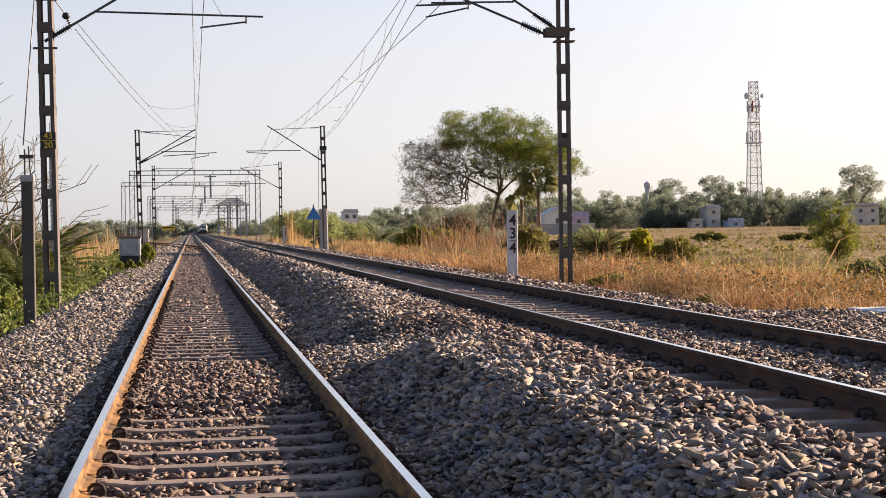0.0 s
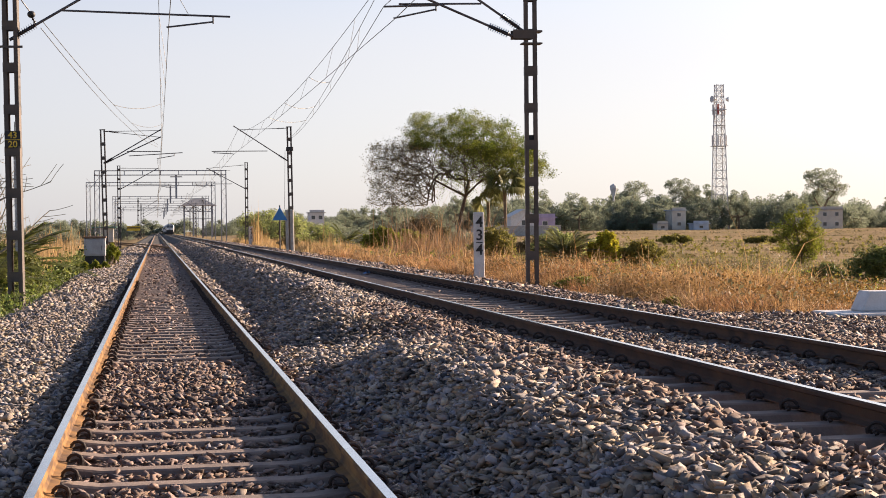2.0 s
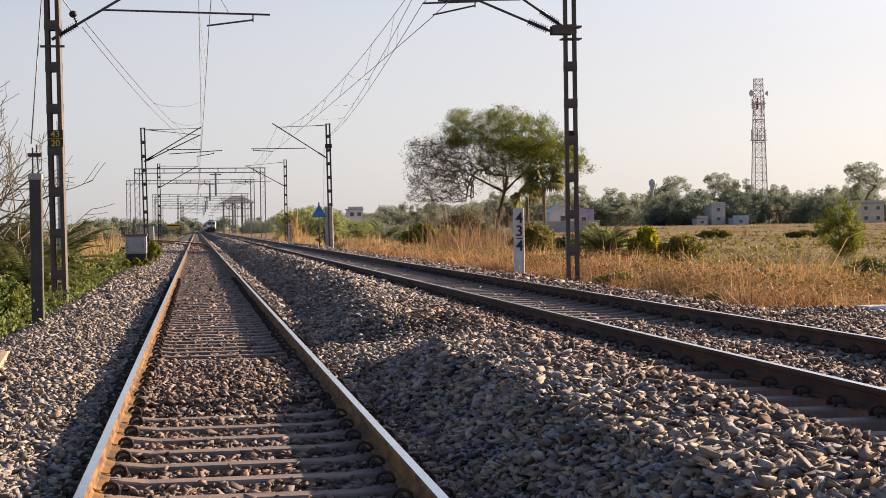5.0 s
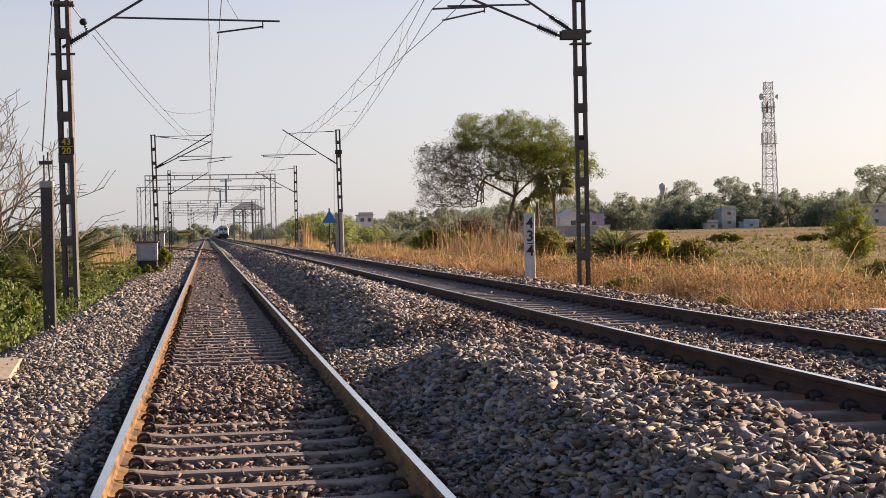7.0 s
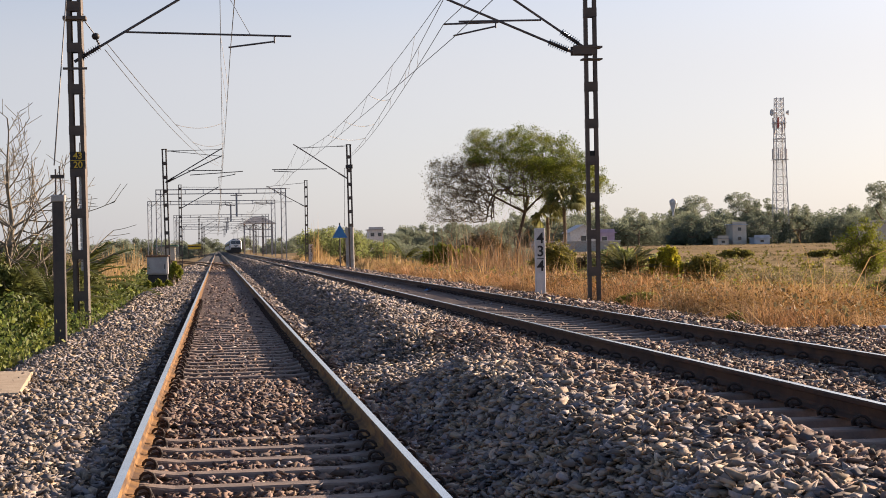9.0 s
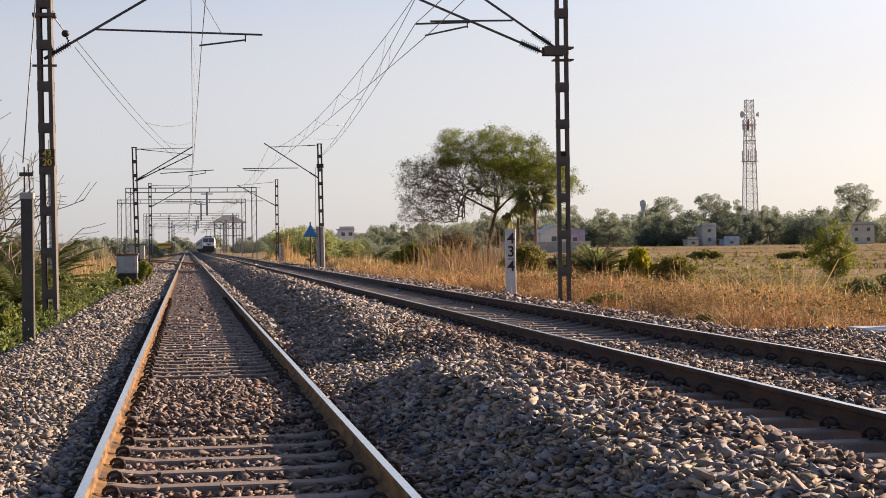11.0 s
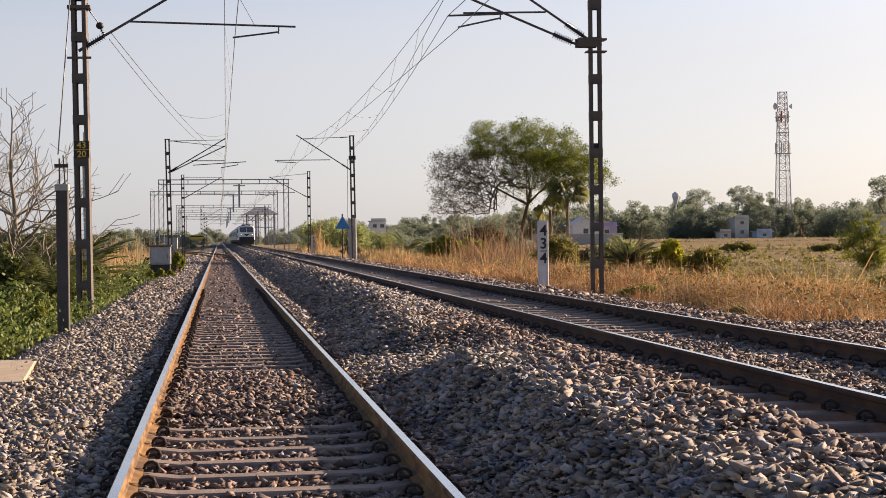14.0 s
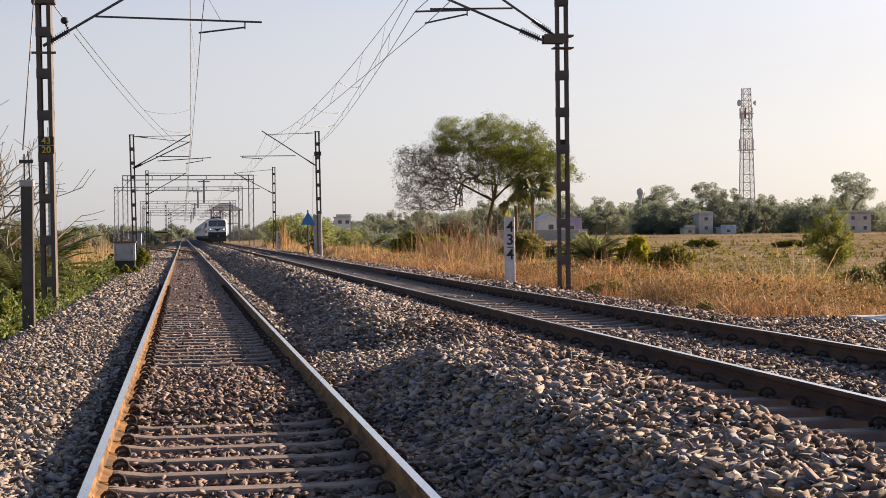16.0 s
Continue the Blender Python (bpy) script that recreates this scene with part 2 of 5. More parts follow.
def blades(xy, z, h, w, lean=0.35):
    """Grass blades: each a tapered, bent strip of three triangles."""
    n = len(xy)
    a, b = rng.uniform(0, 2 * np.pi, n), rng.uniform(0, 2 * np.pi, n)
    side = np.stack([np.cos(a), np.sin(a), np.zeros(n)], -1) * (w / 2)[:, None] if np.ndim(w) else np.stack([np.cos(a), np.sin(a), np.zeros(n)], -1) * w / 2
    bend = np.stack([np.cos(b), np.sin(b), np.zeros(n)], -1) * (np.abs(rng.normal(0, lean, n)) * h)[:, None]
    p0 = np.column_stack([xy, z])
    up = np.zeros((n, 3))
    up[:, 2] = h
    mid, tip = p0 + up * 0.55 + bend * 0.35, p0 + up * (1 - 0.25 * np.linalg.norm(bend, axis=1) / h)[:, None] + bend
    v = np.stack([p0 - side, p0 + side, mid + side * 0.8, mid - side * 0.8, tip], 1)
    f = np.array([[0, 1, 2], [0, 2, 3], [3, 2, 4]])[None] + 5 * np.arange(n)[:, None, None]
    return v.reshape(-1, 3), f.reshape(-1, 3)


def limbs(segments, sides=5):
    """Tapered round limbs from (a, b, radius a, radius b)."""
    A, B = np.array([s[0] for s in segments]), np.array([s[1] for s in segments])
    ra, rb = np.array([s[2] for s in segments]), np.array([s[3] for s in segments])
    d = B - A
    d /= np.maximum(np.linalg.norm(d, axis=1, keepdims=True), 1e-6)
    ref = np.where(np.abs(d[:, 2:]) < 0.9, [[0, 0, 1.0]], [[1.0, 0, 0]])
    u = np.cross(d, ref)
    u /= np.linalg.norm(u, axis=1, keepdims=True)
    w = np.cross(d, u)
    k = np.arange(sides) * 2 * np.pi / sides
    ring = u[:, None] * np.cos(k)[None, :, None] + w[:, None] * np.sin(k)[None, :, None]
    v = np.concatenate([A[:, None] + ring * ra[:, None, None], B[:, None] + ring * rb[:, None, None]], 1)
    i = np.arange(sides)
    f = np.stack([i, (i + 1) % sides, (i + 1) % sides + sides, i + sides], -1)
    f = f[None] + (2 * sides * np.arange(len(A)))[:, None, None]
    return v.reshape(-1, 3), f.reshape(-1, 4)


def branching(trunk, tips, r_tip, power=0.42, bend=0.12, scaffold=()):
    """Limbs from a trunk's points to all tips, each joined to the nearest earlier node; thickness grows with what a limb bears."""
    nodes, parent = [np.array(p, float) for p in trunk], [-1] + list(range(len(trunk) - 1))
    top = nodes[-1]
    first = len(trunk) - 1
    for line in scaffold:
        last = first
        for p in line:
            nodes.append(np.array(p, float))
            parent.append(last)
            last = len(nodes) - 1
    for q in sorted((np.array(t, float) for t in tips), key=lambda t: np.linalg.norm(t - top)):
        N = np.array(nodes[first:])
        away = np.linalg.norm(N - q, axis=1) + 0.25 * np.linalg.norm(N - top, axis=1)
        j = first + int(np.argmin(away))
        gap = np.linalg.norm(q - nodes[j])
        mid = (nodes[j] + q) / 2 + rng.normal(0, bend * gap, 3)
        nodes.append(mid)
        parent.append(j)
        nodes.append(q)
        parent.append(len(nodes) - 2)
    load = np.ones(len(nodes))
    for i in range(len(nodes) - 1, 0, -1):
        load[parent[i]] += load[i]
    r = r_tip * load ** power
    return [(nodes[parent[i]], nodes[i], min(r[parent[i]], r[i] * 1.5), r[i]) for i in range(1, len(nodes))]



def mesh_of(bm, name, mats, smooth=False):
    me = bpy.data.meshes.new(name)
    bm.normal_update()
    bm.to_mesh(me)
    bm.free()
    for m in mats if isinstance(mats, (list, tuple)) else [mats]:
        me.materials.append(m)
    if smooth:
        me.polygons.foreach_set("use_smooth", [True] * len(me.polygons))
    return me


def part(name, bm, mats, parent=None, label="", at=None, smooth=False):
    ob = new(name, bm if isinstance(bm, bpy.types.Mesh) else mesh_of(bm, name, mats, smooth))
    if parent:
        ob.parent = parent
    if at is not None:
        ob.matrix_basis = at
    if label:
        ob["label"] = label
    return ob


def empty(name, at=None):
    ob = new(name)
    if at is not None:
        ob.matrix_basis = at
    return ob


def box(bm, x0, y0, z0, x1, y1, z1, bevel=0.0, mat=0):
    r = bmesh.ops.create_cube(bm, size=1, matrix=Matrix.Translation(((x0 + x1) / 2, (y0 + y1) / 2, (z0 + z1) / 2)) @ Matrix.Diagonal((x1 - x0, y1 - y0, z1 - z0, 1)))
    fs = list({f for v in r["verts"] for f in v.link_faces})
    for f in fs:
        f.material_index = mat
    if bevel:
        bmesh.ops.bevel(bm, geom=list({e for f in fs for e in f.edges}), offset=bevel, segments=1, affect="EDGES", material=-1)
    return bm


def rod(bm, a, b, r, r2=None, sides=8, mat=0):
    a, b = Vector(a), Vector(b)
    d = b - a
    q = d.to_track_quat("Z", "Y").to_matrix().to_4x4()
    g = bmesh.ops.create_cone(bm, cap_ends=True, segments=sides, radius1=r, radius2=r if r2 is None else r2, depth=d.length, matrix=Matrix.Translation((a + b) / 2) @ q)
    for f in {f for v in g["verts"] for f in v.link_faces}:
        f.material_index = mat
    return bm


def path_tube(bm, pts, r, sides=5):
    """A thin round wire through points."""
    pts = [Vector(p) for p in pts]
    rings = []
    for i, p in enumerate(pts):
        d = (pts[min(i + 1, len(pts) - 1)] - pts[max(i - 1, 0)]).normalized()
        u = d.cross(Vector((0, 0, 1)) if abs(d.z) < 0.9 else Vector((1, 0, 0))).normalized()
        v = d.cross(u)
        rr = r[i] if isinstance(r, (list, tuple)) else r
        rings.append([bm.verts.new(p + (u * math.cos(k * 2 * math.pi / sides) + v * math.sin(k * 2 * math.pi / sides)) * rr) for k in range(sides)])
    for a, b in zip(rings, rings[1:]):
        for k in range(sides):
            bm.faces.new((a[k], a[(k + 1) % sides], b[(k + 1) % sides], b[k]))
    bm.faces.new(rings[0][::-1])
    bm.faces.new(rings[-1])
    return bm


def extrude_profile(pts, y0, y1, mats_of=None):
    """A profile in x, z pulled along y."""
    bm = bmesh.new()
    a = [bm.verts.new((x, y0, z)) for x, z in pts]
    b = [bm.verts.new((x, y1, z)) for x, z in pts]
    n = len(pts)
    for i in range(n):
        f = bm.faces.new((a[i], a[(i + 1) % n], b[(i + 1) % n], b[i]))
        if mats_of and i in mats_of:
            f.material_index = mats_of[i]
    bm.faces.new(a[::-1])
    bm.faces.new(b)
    bmesh.ops.recalc_face_normals(bm, faces=bm.faces)
    return bm


# ---- plan ----
TRACK_1, TRACK_2 = 0.23, 4.95       # centre lines, along +Y
TOP_1, TOP_2 = -0.02, 0.25             # rail tops
HALF_GAUGE = 0.8715
rng = np.random.default_rng(7)


def smooth_step(a, b, x):
    t = np.clip((x - a) / (b - a), 0, 1)
    return t * t * (3 - 2 * t)


def bed_height(x, y):
    """Ballast and earth surface."""
    x, y = np.asarray(x, float), np.asarray(y, float)
    heap = smooth_step(12.0, 13.6, y) * (1 - smooth_step(16.4, 18.2, y))
    inside = (1 - smooth_step(0.74, 0.92, np.abs(x - TRACK_1)))
    low = -0.21 - inside * (0.055 - 0.085 * heap)
    # the shoulder between the tracks: a steep bank near by, a spilled tongue, then a long bank above a shallow trough
    wavy = 0.06 * np.sin(y * 1.9) + 0.04 * np.sin(y * 4.3 + 1)
    bank = -0.21 + 0.41 * np.clip((x - 1.44 - wavy) / 0.66, 0, 1) + 0.06 * np.clip((x - 2.1 - wavy) / 0.9, 0, 1) - 0.07 * smooth_step(2.95, 3.4, x)
    tongue = -0.13 + 0.12 * np.clip(x - 1.2, 0, 1.9) + 0.08 * smooth_step(2.6, 3.6, x)
    crest = np.clip(2.12 + 0.06 * (y - 17.5), 2.0, 3.3) + wavy
    trough = np.clip(0.23 - 0.44 * (crest - 1.65), -0.40, -0.19)
    far = np.maximum(trough, 0.23 - 0.45 * np.maximum(crest - x, 0)) - 0.04 * smooth_step(0, 0.6, x - crest)
    far = far + (np.maximum(far, -0.222) - far) * (1 - smooth_step(1.5, 1.8, x))
    near, beyond = 1 - smooth_step(14.5, 15.5, y), smooth_step(17.5, 18.7, y)
    rise = bank * near + tongue * (1 - near) * (1 - beyond) + far * beyond
    z = low + (rise - low) * smooth_step(1.05, 1.32, x)
    z = z - 0.12 * smooth_step(2.9, 3.9, x) - 0.10 * smooth_step(2.98, 3.4, x) * (1 - smooth_step(4.2, 4.3, x)) * (1 - smooth_step(11.2, 13, y))
    z = z - 0.085 * (1 - smooth_step(0.74, 0.92, np.abs(x - TRACK_2))) * (1 - 0.75 * smooth_step(10.2, 11.5, y) * (1 - smooth_step(17.5, 19.5, y)))
    z = z + 0.03 * smooth_step(5.9, 6.4, x) - 0.14 * smooth_step(7.0, 8.0, x)
    z = z - 0.8 * smooth_step(9.5, 22, x) - 0.35 * smooth_step(24, 60, x) + 1.6 * smooth_step(150, 430, y) * smooth_step(14, 60, x)
    left = smooth_step(-0.8, -1.4, x) * 0.03 - smooth_step(-2.3, -3.4, x) * 0.3 - smooth_step(-4, -9, x) * 0.6 + 0.6 * smooth_step(150, 400, y) * smooth_step(-6, -30, x)
    return z + left + 0.02 * np.sin(x * 2.3 + y * 0.9) * np.sin(y * 1.1 - x) * (np.abs(x - TRACK_1) > 1.2)


# ---- ground ----
def ground():
    xs = np.concatenate([np.linspace(-900, -60, 12), np.linspace(-50, -12, 10), np.linspace(-10, -1, 37), np.linspace(-0.9, 6.5, 75), np.linspace(6.7, 14, 30), np.linspace(16, 60, 23), np.linspace(70, 1500, 20)])
    ys = np.concatenate([[-300, -60, -20], np.linspace(0, 40, 121), np.linspace(41, 120, 60), np.linspace(125, 500, 50), np.linspace(520, 4000, 12)])
    X, Y = np.meshgrid(xs, ys)
    Z = bed_height(X, Y)
    nx, ny = len(xs), len(ys)
    v = np.stack([X, Y, Z], -1).reshape(-1, 3)
    i = np.arange(nx * ny).reshape(ny, nx)
    q = np.stack([i[:-1, :-1], i[:-1, 1:], i[1:, 1:], i[1:, :-1]], -1).reshape(-1, 4)
    me = bpy.data.meshes.new("ground")
    me.from_pydata(v.tolist(), [], q.tolist())
    me.materials.append(EARTH)
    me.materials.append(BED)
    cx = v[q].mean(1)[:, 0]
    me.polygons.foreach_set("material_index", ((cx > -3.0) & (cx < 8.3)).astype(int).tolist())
    me.polygons.foreach_set("use_smooth", [True] * len(q))
    return tagged(new("ground", me), "dry straw-coloured field with a ballast bed painted dark as shade", "ground", kind="structure")


ground()


# ---- tracks ----
RAIL_HEIGHT = 0.14
RAIL = [(-0.07, 0.0), (0.07, 0.0), (0.07, 0.010), (0.02, 0.025), (0.009, 0.042), (0.009, 0.095), (0.033, 0.106), (0.035, 0.129), (0.026, 0.14),
        (-0.026, 0.14), (-0.035, 0.129), (-0.033, 0.106), (-0.009, 0.095), (-0.009, 0.042), (-0.02, 0.025), (-0.07, 0.010)]


def sleeper_mesh():
    bm = bmesh.new()
    n = 14
    rings = []
    for k in range(n + 1):
        x = -1.375 + 2.75 * k / n
        top = 0.0 if abs(x) > 0.62 else -0.025
        rings.append([bm.verts.new((x, s * w, z)) for s, w, z in ((-1, 0.125, -0.22), (-1, 0.085, top - 0.012), (-1, 0.072, top), (1, 0.072, top), (1, 0.085, top - 0.012), (1, 0.125, -0.22))])
    for a, b in zip(rings, rings[1:]):
        for k in range(5):
            bm.faces.new((a[k], b[k], b[k + 1], a[k + 1]))
    bm.faces.new(rings[0])
    bm.faces.new(rings[-1][::-1])
    bmesh.ops.recalc_face_normals(bm, faces=bm.faces)
    return mesh_of(bm, "sleeper", SLEEPER)


def clip_mesh():
    """Sprung iron clip: a bent rod that arches over from a cast shoulder, its toe on the rail foot."""
    bm = bmesh.new()
    pts = [(0.085, -0.050, 0.0), (0.094, -0.042, 0.034), (0.078, -0.026, 0.070), (0.042, -0.010, 0.088), (0.004, 0.004, 0.080), (-0.022, 0.016, 0.050), (-0.028, 0.028, 0.026),
           (-0.008, 0.046, 0.020), (0.034, 0.054, 0.026), (0.068, 0.046, 0.040), (0.074, 0.030, 0.012)]
    path_tube(bm, [(x * 0.78, y * 0.8, z * 0.72) for x, y, z in pts], 0.0115, 6)
    path_tube(bm, [(0.046, -0.04, 0.0), (0.048, -0.03, 0.026), (0.050, 0.02, 0.030), (0.048, 0.04, 0.0)], 0.016, 5)
    return mesh_of(bm, "rail_clip", CLIP)


def track(name, x, top, y0, y1, near, label, side):
    th = tagged(empty(name, pose(x, 0, top)), label, "railway track")
    for s in (-1, 1):
        pts = [(px + s * HALF_GAUGE, pz - RAIL_HEIGHT) for px, pz in RAIL]
        part("rail", extrude_profile(pts, y0, y1, {8: 1}), [side, STEEL_TOP], th, "rusty steel rail with a polished top")
    sm, cm = sleeper_mesh(), clip_mesh()
    y, n = y0 + 0.202, 0
    while y < near:
        s = part("sleeper", sm, None, th, at=pose(rng.normal(0, 0.01), y, -0.156, 0, 0, rng.normal(0, 0.3)))
        if 4 < y < 45:
            for side in (-1, 1):
                for o in (-1, 1):
                    part("rail_clip", cm, None, s, at=pose(side * HALF_GAUGE + o * 0.085, 0, 0.012, 0, 0, 0 if o > 0 else 180))
        y += 0.612 + rng.normal(0, 0.006)
    return th


track("railway_track", TRACK_1, TOP_1, -30.0, 900, 120, "straight broad-gauge railway track on concrete sleepers in ballast", RUST)
track("railway_track", TRACK_2, TOP_2, -30.0, 900, 100, "parallel railway track on raised ballast with rusty rails", RUST_SHADED)


# ---- ballast stones ----
def stones(name, y0, y1, gap, size, seed_faces, label):
    xs = np.arange(-3.4, 8.7 if y0 > 25 else 10.8, gap)
    ys = np.arange(y0, y1, gap)
    X, Y = np.meshgrid(xs, ys)
    x, y = X.ravel() + rng.uniform(-0.6, 0.6, X.size) * gap, Y.ravel() + rng.uniform(-0.6, 0.6, X.size) * gap
    keep = (x > -0.17 * y - 0.6) & (x < 0.52 * y + 0.6) & (x > -3.0 + 0.25 * np.sin(y * 1.7) + rng.normal(0, 0.15, x.size)) & (x < 8.1 + 2.6 * (1 - smooth_step(20.0, 22.5, y)) + 0.2 * np.sin(y) + rng.normal(0, 0.2, x.size))
    for c in (TRACK_1, TRACK_2):
        for s in (-1, 1):
            keep &= np.abs(x - c - s * HALF_GAUGE) > 0.10
    # sleepers lie bare between the heaps
    for c, bare in ((TRACK_1, (y < 13.3) | (y > 17.6)), (TRACK_2, (y < 10.6) | ((y > 18.6) & (y < 31)) | (y > 36))):
        inside = np.abs(x - c) < 0.80
        on_sleeper = np.abs(((y - 3.25) % 0.612) - 0.0) < 0.07
        on_sleeper |= np.abs(((y - 3.25) % 0.612) - 0.612) < 0.07
        if c == TRACK_2:
            inside |= (x > 3.45) & (x < 5) & (y < 12.5)
        keep &= ~(inside & bare & on_sleeper & (rng.random(x.size) < 0.85))
    keep &= ~((x > 9.4) & (y > 20.35) & (y < 21.7))
    x, y = x[keep], y[keep]
    n = len(x)
    z = bed_height(x, y) + rng.normal(0.010, 0.021, n)
    if seed_faces == 12:
        base = np.array([[-1, -1, -1], [1, -1, -1], [1, 1, -1], [-1, 1, -1], [-1, -1, 1], [1, -1, 1], [1, 1, 1], [-1, 1, 1]], float) * 0.5
        tri = np.array([[0, 2, 1], [0, 3, 2], [4, 5, 6], [4, 6, 7], [0, 1, 5], [0, 5, 4], [1, 2, 6], [1, 6, 5], [2, 3, 7], [2, 7, 6], [3, 0, 4], [3, 4, 7]])
    else:
        base = np.array([[1, 0, 0], [0, 1, 0], [-1, 0, 0], [0, -1, 0], [0, 0, 1], [0, 0, -1]], float) * 0.62
        tri = np.array([[0, 1, 4], [1, 2, 4], [2, 3, 4], [3, 0, 4], [1, 0, 5], [2, 1, 5], [3, 2, 5], [0, 3, 5]])
    s = size * np.exp(np.clip(rng.normal(0, 0.3, n), -0.6, 0.5))
    shape = base[None] + rng.uniform(-0.36, 0.36, (n, len(base), 3))
    shape *= np.stack([s * rng.uniform(1.0, 1.7, n), s * rng.uniform(0.7, 1.2, n), s * rng.uniform(0.26, 0.52, n)], -1)[:, None, :]
    v = np.einsum("nij,nkj->nki", turns(n, 0.38), shape) + np.stack([x, y, z], -1)[:, None, :]
    f = tri[None] + (len(base) * np.arange(n))[:, None, None]
    # brake dust has darkened the stones between the rails
    dusty = (np.abs(x - TRACK_1) < 0.78 + 0.06 * np.sin(y * 5)) & (rng.random(n) < 0.9)
    # on the outer shoulder dark stones stand in for the stones' cast shadows
    dusty |= (x > 5.8) & (rng.random(n) < 0.65) | (np.abs(x - TRACK_2) < 0.8) & (rng.random(n) < 0.6)
    # a growing share of dark brown stones up the near bank
    dusty |= (x < 4.1) & (y < 22) & (rng.random(n) < 0.85 * smooth_step(2.1, 3.1, x))
    for pick, mat, text in ((~dusty, STONE, label), (dusty, STONE_DUST_SHADE, "dark brown stones: brake dust between rails, painted shadow on the shoulder")):
        w = v[pick].reshape(-1, 3)
        tagged(new(name, fast_mesh(name, w, f[:pick.sum()].reshape(-1, 3), mat)), text, "ballast", kind="stuff")


stones("ballast_stones", 5.3, 16.5, 0.0295, 0.033, 12, "loose grey-brown crushed stone ballast around the tracks")
stones("ballast_stones", 16.5, 29, 0.044, 0.047, 8, "loose grey-brown crushed stone ballast around the tracks")
stones("ballast_stones", 29, 62, 0.080, 0.074, 8, "loose grey-brown crushed stone ballast around the tracks")
stones("ballast_stones", 62, 112, 0.115, 0.080, 8, "loose grey-brown crushed stone ballast around the tracks")
stones("ballast_stones", 112, 190, 0.20, 0.12, 8, "loose grey-brown crushed stone ballast around the tracks")


# ---- overhead line masts ----
def lettering(text, size, mat, parent, at, spacing=1.0):
    cu = bpy.data.curves.new("lettering", "FONT")
    cu.body, cu.size, cu.align_x, cu.align_y, cu.extrude, cu.offset = text, size, "CENTER", "CENTER", 0.003, size * 0.015
    cu.space_line = spacing
    cu.materials.append(mat)
    ob = new("lettering", cu)
    ob.parent, ob.matrix_basis = parent, at
    return ob


def batten_mast(at, height, width=0.30, phase=0.05, pitch=0.84, group="overhead line masts", label="dark steel battened overhead line mast beside the track", twist=0.0):
    th = tagged(empty("overhead_mast", at), label, "railway mast", group)
    hw, fl, dp = width / 2, 0.085, 0.10
    for s in (-1, 1):
        o, i = s * hw, s * (hw - fl)
        pts = [(o, -dp), (o, dp), (i, dp), (i, dp - 0.012), (o - s * 0.012, dp - 0.012), (o - s * 0.012, -dp + 0.012), (i, -dp + 0.012), (i, -dp)]
        bm = bmesh.new()
        a = [bm.verts.new((x, y, -0.5)) for x, y in pts]
        b = [bm.verts.new((x, y, height)) for x, y in pts]
        for k in range(8):
            bm.faces.new((a[k], a[(k + 1) % 8], b[(k + 1) % 8], b[k]))
        bm.faces.new(a)
        bm.faces.new(b)
        bmesh.ops.recalc_face_normals(bm, faces=bm.faces)
        part("channel", bm, MAST, th, at=pose(0, 0, 0, 0, 0, twist))
    bm = bmesh.new()
    box(bm, -hw - 0.004, -0.006, -0.1, hw + 0.004, 0.006, 0.1)
    plate = mesh_of(bm, "batten", MAST)
    z = phase
    while z < height - 0.08:
        for s in (-1, 1):
            part("batten", plate, None, th, at=pose(0, 0, 0, 0, 0, twist) @ pose(0, s * (dp + 0.007), z))
        z += pitch
    bm = bmesh.new()
    box(bm, -hw - 0.02, -dp - 0.02, height, hw + 0.02, dp + 0.02, height + 0.05, 0.008)
    part("cap", bm, MAST, th)
    return th


def tube(name, th, o, a, b, r=0.024, mat=None):
    """A round tube between places of the world, as a part of a thing that stands at o."""
    return part(name, rod(bmesh.new(), Vector(a) - o, Vector(b) - o, r, sides=8), mat or TUBE, th, smooth=False)


def insulator(th, o, a, b, r=0.088, rings=9):
    a, b = Vector(a) - o, Vector(b) - o
    pts, rad = [a], [r * 0.4]
    for k in range(rings):
        for f, q in ((0.15, 0.42), (0.5, 0.55), (0.62, 1.0), (0.72, 0.95), (0.8, 0.42)):
            pts.append(a.lerp(b, (k + f) / rings))
            rad.append(r * q)
    bm = path_tube(bmesh.new(), pts + [b], rad + [r * 0.4], 9)
    return part("insulator", bm, INSULATOR, th, "ribbed dark porcelain insulator")


def cantilever(th, o, y, strut, stay=None, tubes=(), steadies=(), r=0.024):
    for a, b in strut:
        a3, b3 = Vector((a[0], y, a[1])), Vector((b[0], y, b[1]))
        L = (b3 - a3).length
        i0, i1 = a3 + (b3 - a3) * (0.14 / L), a3 + (b3 - a3) * (0.62 / L)
        tube("strut_foot", th, o, a3, i0, r * 1.4)
        insulator(th, o, i0, i1)
        tube("strut", th, o, i1, b3, r * 1.15)
    if stay:
        for a, b in stay:
            a3, b3 = Vector((a[0], y, a[1])), Vector((b[0], y, b[1]))
            L = (b3 - a3).length
            i0, i1 = a3 + (b3 - a3) * (0.12 / L), a3 + (b3 - a3) * (0.55 / L)
            tube("stay_end", th, o, a3, i0, r * 0.7)
            insulator(th, o, i0, i1, 0.055)
            tube("stay", th, o, i1, b3, r * 0.6)
    for a, b in tubes:
        tube("registration_tube", th, o, (a[0], y, a[1]), (b[0], y, b[1]), r * 0.9)
    for a, b, drop in steadies:
        tube("steady_arm", th, o, (a[0], y, a[1]), (b[0], y, b[1]), r * 0.8)
        tube("drop_bracket", th, o, (b[0], y, b[1] - 0.04), (b[0], y, drop), r * 0.7)


